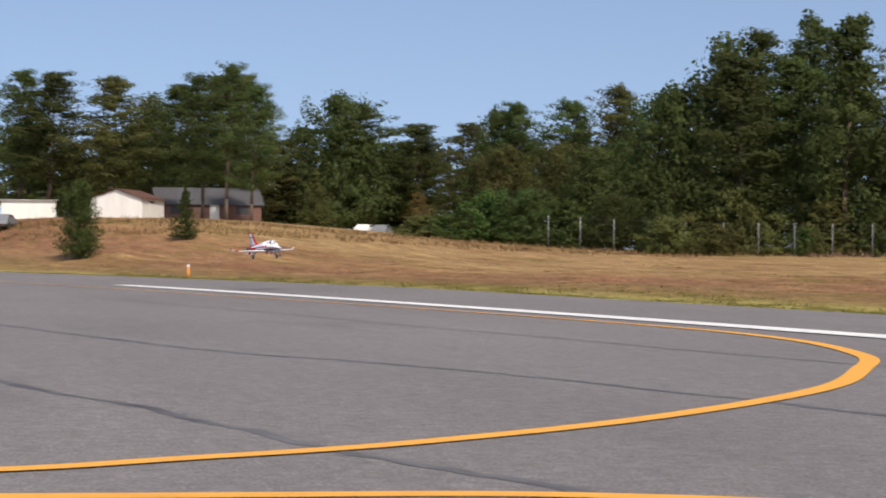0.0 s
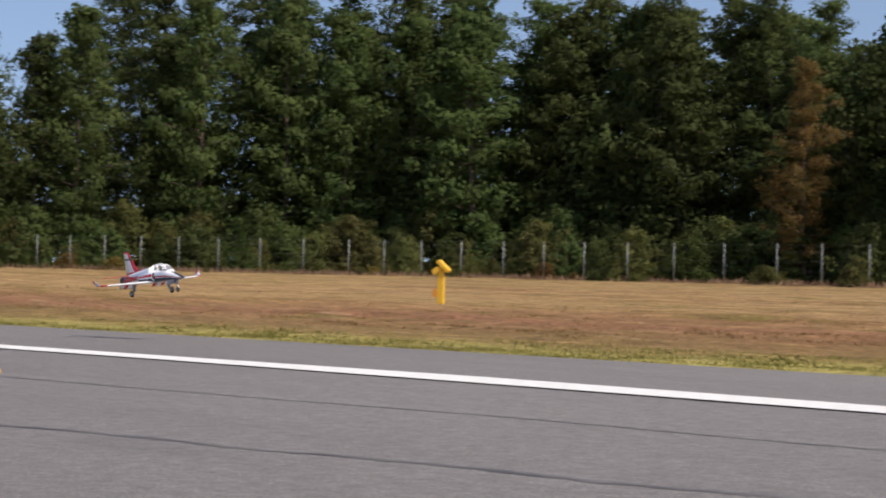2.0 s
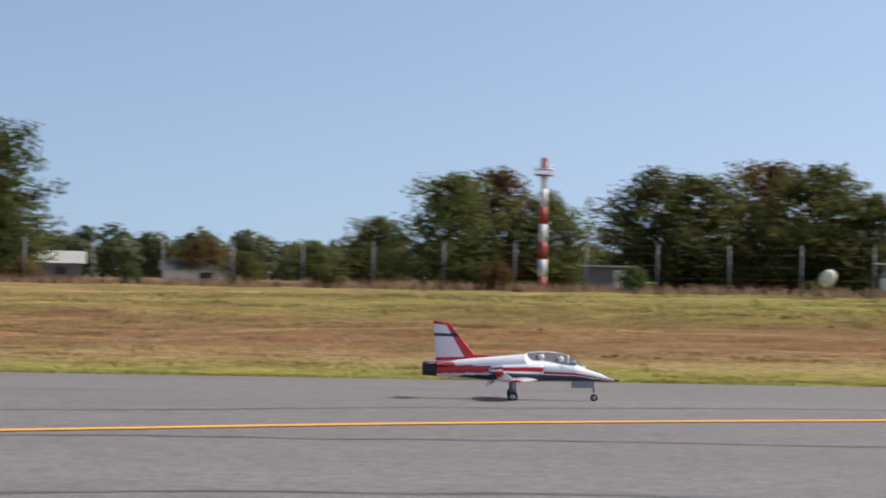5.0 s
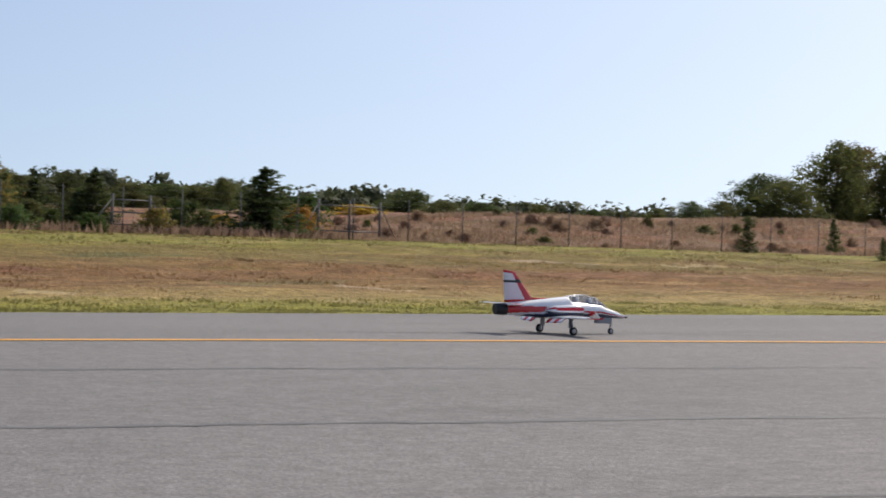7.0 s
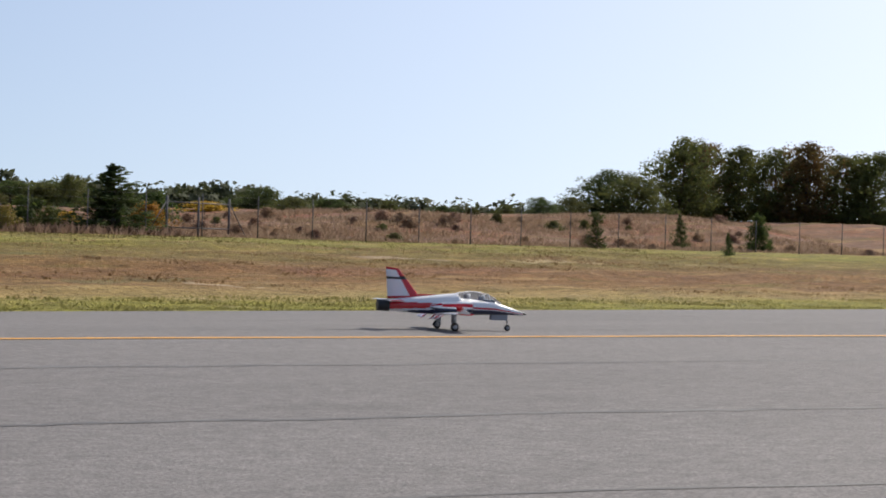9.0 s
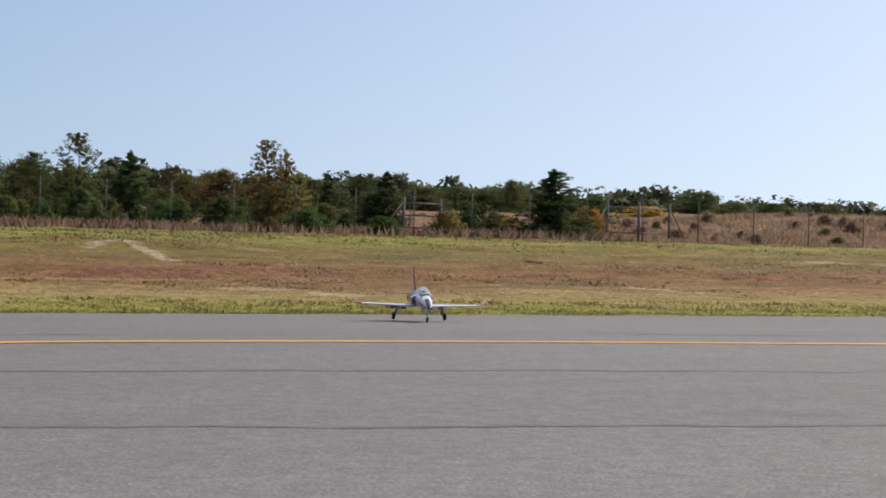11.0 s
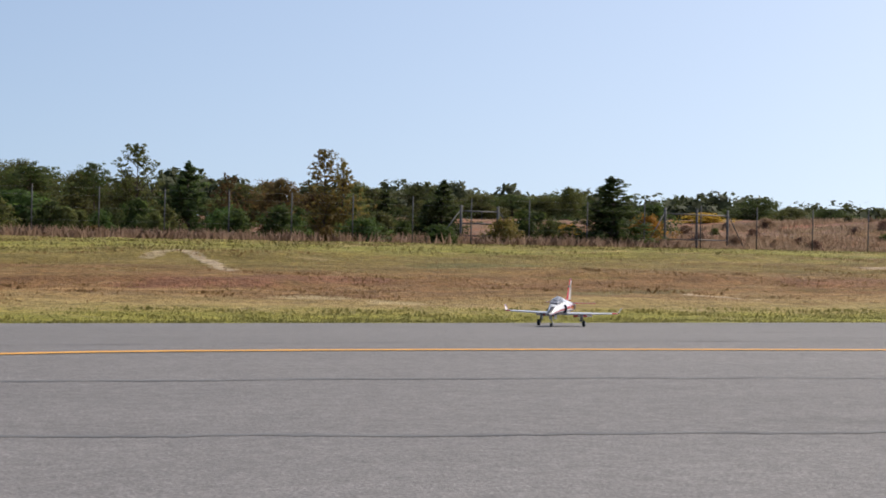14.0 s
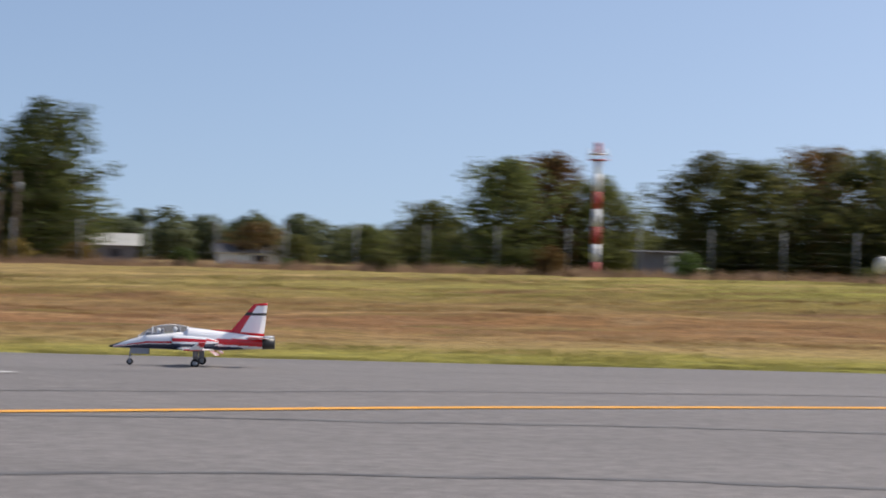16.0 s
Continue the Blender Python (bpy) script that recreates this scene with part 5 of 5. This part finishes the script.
# ---------------------------------------------------------------- the model jet
def jet():
    root = thing("model_jet", Matrix(), "white, red and navy radio-controlled model jet with wheels down", "model aircraft")
    # body: top, bottom and half-width along its length
    X = [-1.25, -1.1, -0.8, -0.4, 0.0, 0.18, 0.26, 0.9, 1.0, 1.05, 1.3, 1.48, 1.545, 1.56]
    TOP = [.52, .54, .575, .615, .655, .672, .59, .54, .50, .485, .41, .35, .325, .315]
    BOT = [.34, .33, .31, .285, .275, .272, .272, .285, .286, .287, .288, .29, .3, .305]
    HW = [.09, .105, .12, .145, .175, .18, .182, .145, .13, .122, .08, .035, .015, .004]
    bm = bmesh.new()
    xs = sorted(set(list(np.linspace(-1.25, 1.56, 110)) + X))
    rings, n = [], 64
    for x in xs:
        t_, b_, w = (float(np.interp(x, X, v)) for v in (TOP, BOT, HW))
        zc = b_ + (t_ - b_) * 0.45
        ring = []
        for i in range(n):
            a = 2 * math.pi * i / n
            c, s_ = math.cos(a), math.sin(a)
            yy = w * math.copysign(abs(c) ** 0.85, c)
            zz = zc + ((t_ - zc) if s_ > 0 else (zc - b_)) * math.copysign(abs(s_) ** 0.9, s_)
            ring.append(bm.verts.new((x, yy, zz)))
        rings.append(ring)
    for a, b in zip(rings, rings[1:]):
        for i in range(n):
            f = bm.faces.new((a[i], b[i], b[(i + 1) % n], a[(i + 1) % n]))
            f.smooth = True
            c = f.calc_center_median()
            x, z = c.x, c.z
            axis = float(np.interp(x, [-1.25, 0.2, 0.9, 1.56], [.43, .44, .41, .31]))
            band = float(np.interp(x, [-1.12, -0.4, 0.1, 0.6, 1.4], [.13, .10, .055, .028, .012]))
            low = axis - float(np.interp(x, [-1.12, -0.3, 0.3, 1.5], [.065, .04, .03, .015]))
            if x > 1.48 or x < -1.12:
                k = 4
            elif low < z < low + band:
                k = 1
            elif z < low - float(np.interp(x, [-1.12, -0.2, 0.4, 1.5], [.03, .03, .02, .008])):
                k = 2 if x > -0.75 or z < low - .05 else 0
            elif 1.06 < x and z > axis + 0.055 * (1.56 - x) / 0.5 and abs(c.y) < 0.05:
                k = 4
            else:
                k = 0
            f.material_index = k
    bm.faces.new(rings[0]).material_index = 4
    bm.faces.new(rings[-1]).material_index = 4
    body = part("fuselage", bm, [J_WHITE, J_RED, J_NAVY, J_GREY, J_BLACK], root, "white fuselage with red stripe and navy belly")
    bm = bmesh.new()
    lathe(bm, [(-1.31, .075), (-1.31, .1), (-1.12, .112), (-1.1, .112)], Matrix.Translation((0, 0, .432)))
    part("exhaust", bm, J_BLACK, root, "black exhaust ring")
    # cockpit
    bm = bmesh.new()
    box(bm, .27, .92, -.09, .09, .5, .565, .02)
    part("cockpit", bm, J_GREY, root, "dark cockpit tub")
    for x in (.42, .70):
        bm = bmesh.new()
        box(bm, x - .09, x - .05, -.05, .05, .52, .655 if x < .5 else .63, .012)
        part("seat", bm, J_GREY, root)
        bm = bmesh.new()
        bmesh.ops.create_icosphere(bm, subdivisions=2, radius=.042, matrix=Matrix.Translation((x, 0, .625 if x < .5 else .6)))
        box(bm, x - .035, x + .035, -.055, .055, .5, .59, .015)
        part("dummy", bm, J_WHITE, root, "plain white cockpit dummy")
    bm = bmesh.new()
    CX = [.17, .24, .35, .5, .65, .8, .92, 1.02, 1.07]
    CT = [.672, .695, .712, .718, .705, .665, .605, .535, .49]
    CW = [.06, .10, .115, .12, .118, .112, .10, .08, .05]
    CB = [.62, .57, .565, .56, .555, .545, .525, .495, .48]
    rings = []
    for x in np.linspace(.17, 1.07, 26):
        t_, w, b_ = (float(np.interp(x, CX, v)) for v in (CT, CW, CB))
        rings.append([bm.verts.new((x, w * math.cos(a), b_ + (t_ - b_) * math.sin(a))) for a in np.linspace(0, math.pi, 15)])
    for a, b in zip(rings, rings[1:]):
        for i in range(14):
            bm.faces.new((a[i], b[i], b[i + 1], a[i + 1])).smooth = True
    canopy = part("canopy", bm, GLASS, root, "clear bubble canopy")
    canopy.visible_shadow = False
    for x in (.2, .80):
        t_, w, b_ = (float(np.interp(x, CX, v)) for v in (CT, CW, CB))
        bm = bmesh.new()
        pts = [(x, (w + .003) * math.cos(a), b_ + (t_ - b_ + .003) * math.sin(a)) for a in np.linspace(0, math.pi, 13)]
        for a, b in zip(pts, pts[1:]):
            rod(bm, a, b, .008, None, 6)
        part("canopy_frame", bm, J_WHITE, canopy)
    # air intakes
    for sy in (-1, 1):
        bm = bmesh.new()
        m = Matrix.Translation((0, sy * .165, .425)) @ Matrix.Diagonal((1, .62, 1, 1))
        lathe(bm, [(-.35, .03), (-.15, .085), (.2, .105), (.42, .108), (.44, .1)], m, 20)
        for f in bm.faces:
            zc = f.calc_center_median().z
            f.material_index = 1 if zc < .40 else 2 if .435 < zc < .475 else 0
        intake = part("intake", bm, [J_WHITE, J_NAVY, J_RED], root)
        bm = bmesh.new()
        lathe(bm, [(.442, .092), (.446, .09)], m, 20)
        part("intake_mouth", bm, J_BLACK, intake)

    def foil(bm, root_le, root_te, tip_le, tip_te, thick, mat_of=None, nseg=8):
        """A tapered wing panel between a root and a tip chord, rounded at the nose."""
        secs = []
        prof = [(0, 0), (.03, .35), (.12, .8), (.3, 1), (.6, .7), (1, .04)]
        for k in range(nseg + 1):
            f = k / nseg
            le = Vector(root_le).lerp(Vector(tip_le), f)
            te = Vector(root_te).lerp(Vector(tip_te), f)
            span = (Vector(tip_le) - Vector(root_le)).normalized()
            up = (te - le).cross(span).normalized()
            th = thick * (te - le).length
            loop = [bm.verts.new(le.lerp(te, c) + up * h * th * 0.5) for c, h in prof] + [bm.verts.new(le.lerp(te, c) - up * h * th * 0.5) for c, h in prof[:0:-1]]
            secs.append(loop)
        for a, b in zip(secs, secs[1:]):
            for i in range(len(a)):
                f = bm.faces.new((a[i], b[i], b[(i + 1) % len(a)], a[(i + 1) % len(a)]))
                f.smooth = True
                if mat_of:
                    f.material_index = mat_of(f.calc_center_median())
        for sec in (secs[0], secs[-1]):
            f = bm.faces.new(sec)
            if mat_of:
                f.material_index = mat_of(f.calc_center_median())
        return bm

    for sy in (-1, 1):
        bm = bmesh.new()
        foil(bm, (.38, sy * .10, .305), (-.30, sy * .10, .30), (.10, sy * 1.36, .335), (-.20, sy * 1.36, .335), .11, lambda c: 1 if abs(c.y) > 1.28 else 0, 10)
        wing = part("wing", bm, [J_WHITE, J_RED], root, "white wing with a red tip")
        bm = bmesh.new()
        foil(bm, (.04, sy * 1.35, .335), (-.20, sy * 1.35, .335), (-.14, sy * 1.43, .47), (-.27, sy * 1.43, .47), .07, lambda c: 1 if c.z > .4 and c.x < -.14 else 0, 5)
        part("winglet", bm, [J_WHITE, J_RED], wing, "upturned white and red winglet")
        bm = bmesh.new()
        foil(bm, (-.27, sy * .22, .295), (-.40, sy * .22, .205), (-.25, sy * .68, .305), (-.36, sy * .68, .225), .09, lambda c: 1 if int(abs(c.y) * 9) % 2 else 0, 8)
        part("flap", bm, [J_RED, J_WHITE], wing, "lowered red and white wing flap")
        bm = bmesh.new()
        foil(bm, (-.82, sy * .08, .525), (-1.20, sy * .08, .525), (-1.08, sy * .62, .53), (-1.27, sy * .62, .53), .07, lambda c: 1 if c.x > -1.02 - abs(c.y) * .22 else 0, 6)
        part("tailplane", bm, [J_WHITE, J_RED], root, "tailplane with red leading half")
    bm = bmesh.new()
    foil(bm, (-.50, 0, .58), (-1.12, 0, .55), (-.93, 0, 1.10), (-1.17, 0, 1.13), .07, None, 26)
    for f in bm.faces:
        c = f.calc_center_median()
        lead = -.50 - .43 * (c.z - .56) / .55
        if .90 < c.z < .955:
            k = 2
        elif c.z > 1.085 or c.z < .60 or c.x > lead - .12 - max(0, .80 - c.z) * .75:
            k = 1
        else:
            k = 0
        f.material_index = k
    fin = part("fin", bm, [J_WHITE, J_RED, J_BLACK], root, "white fin edged in red with a black band")
    bm = bmesh.new()
    foil(bm, (-.18, 0, .64), (-.62, 0, .57), (-.56, 0, .645), (-.66, 0, .66), .06, None, 4)
    part("fin_fillet", bm, J_RED, fin)
    # undercarriage
    def wheel(name, x, y, r, w):
        hub = new(name)
        hub.parent = root
        hub.matrix_basis = pose(x, y, r)
        bm = bmesh.new()
        lathe(bm, [(-w, r * .55), (-w, r * .88), (-w * .6, r), (w * .6, r), (w, r * .88), (w, r * .55)], Matrix.Rotation(math.pi / 2, 4, "Z"), 22)
        part("tyre", bm, J_TYRE, hub)
        bm = bmesh.new()
        lathe(bm, [(-w * 1.05, r * .2), (-w * 1.05, r * .56), (w * 1.05, r * .56), (w * 1.05, r * .2)], Matrix.Rotation(math.pi / 2, 4, "Z"), 18)
        for a in range(5):
            box(bm, -.008 + .3 * r * math.cos(a * 1.257), .008 + .3 * r * math.cos(a * 1.257), -w * 1.12, w * 1.12, -.008 + .3 * r * math.sin(a * 1.257), .008 + .3 * r * math.sin(a * 1.257))
        part("rim", bm, J_METAL, hub, "bright metal rim")
        return hub

    for sy in (-1, 1):
        wheel("main_wheel", 0, sy * .55, .075, .03)
        bm = bmesh.new()
        rod(bm, (.0, sy * .5, .30), (.0, sy * .5, .14), .02)
        rod(bm, (.0, sy * .5, .17), (-.02, sy * .51, .075), .014)
        rod(bm, (-.02, sy * .50, .075), (-.02 + .02, sy * .55, .075), .012)
        part("main_leg", bm, J_METAL, root, "metal main landing gear leg")
        bm = bmesh.new()
        box(bm, -.045, .05, sy * .465 - .006, sy * .465 + .006, .12, .31, .004)
        part("gear_door", bm, J_GREY, root, "grey landing gear door")
    wheel("nose_wheel", 1.19, 0, .055, .022)
    bm = bmesh.new()
    rod(bm, (1.19, .035, .055), (1.19, -.035, .055), .009)
    rod(bm, (1.19, .035, .05), (1.19, .035, .14), .009)
    rod(bm, (1.19, .035, .13), (1.19, 0, .15), .012)
    rod(bm, (1.19, 0, .14), (1.17, 0, .31), .016)
    part("nose_leg", bm, J_METAL, root, "metal nose landing gear leg")
    for sy in (-1, 1):
        bm = bmesh.new()
        box(bm, .86, 1.17, sy * .06 - .005, sy * .06 + .005, .195, .30, .004)
        part("nose_gear_door", bm, J_GREY, root, "grey nose gear door")
    return root


JET = jet()
# seconds, place of the wheels on the ground, heading clockwise from +y, nose up, right wing down
FLIGHT = [
    (0.0, -71.28, -43.4, 1.27, 24, 4, 2),
    (0.5, -69.16, -34.0, 1.12, 27, 4, 4),
    (1.0, -64.12, -24.6, 1.25, 31, 4, 12),
    (1.5, -58.46, -15.3, 1.02, 40, 4, 11),
    (2.0, -52.59, -7.55, 0.93, 45, 5, 6),
    (2.5, -48.7, -1.15, 0.64, 48, 5, 3),
    (3.0, -44.9, 5.2, 0.50, 48, 5, 2),
    (3.5, -40.9, 9.7, 0.14, 48, 6, 2),
    (4.0, -33.2, 14.0, -0.06, 48, 5, -13),
    (4.2, -29.4, 15.6, -0.14, 48, 0, 0),
    (5.2, -16.5, 24.8, -0.06, 51, 0, 0),
    (6.3, -5.0, 32.5, 0.0, 56, 0, 0),
    (6.5, -3.5, 33.9, 0.0, 57, 0, 0),
    (7.0, -0.36, 36.7, 0.0, 56, 0, 0),
    (7.5, 1.6, 37.9, 0.0, 57, 0, 0),
    (8.0, 2.4, 38.0, 0.0, 56, 0, 0),
    (8.5, 1.9, 37.7, 0.0, 61, 0, 0),
    (9.0, 0.35, 37.2, 0.0, 73, 0, 0),
    (9.5, -2.5, 36.6, -0.01, 97, 0, 0),
    (10.0, -5.7, 36.9, -0.08, 120, 0, 0),
    (10.2, -6.8, 37.5, -0.12, 129, 0, 0),
    (11.3, -9.6, 44.5, -0.30, 168, 0, 0),
    (12.3, -9.3, 50.6, -0.46, 183, 0, 0),
    (12.5, -9.1, 50.6, -0.46, 170, 0, 0),
    (13.0, -9.35, 51.0, -0.47, 156, 0, 0),
    (13.5, -9.1, 50.6, -0.46, 160, 0, 0),
    (14.0, -8.6, 47.8, -0.38, 181, 0, 0),
    (14.5, -9.1, 43.0, -0.30, 201, 0, 0),
    (15.0, -12.1, 39.0, -0.28, 216, 0, 0),
    (15.2, -14.15, 36.6, -0.27, 221, 0, 0),
    (15.5, -18.3, 32.5, -0.27, 226, 0, 0),
    (15.6, -19.4, 30.0, -0.23, 227, 0, 0),
    (16.0, -26.9, 23.15, -0.252, 227, 0, 0),
]


def motions():
    walk(JET, [(t, pose(x, y, z, 0, 0, 90 - h) @ pose(0, 0, 0, 0, -p, 0) @ pose(0, 0, 0, b, 0, 0)) for t, x, y, z, h, p, b in FLIGHT])


motions()
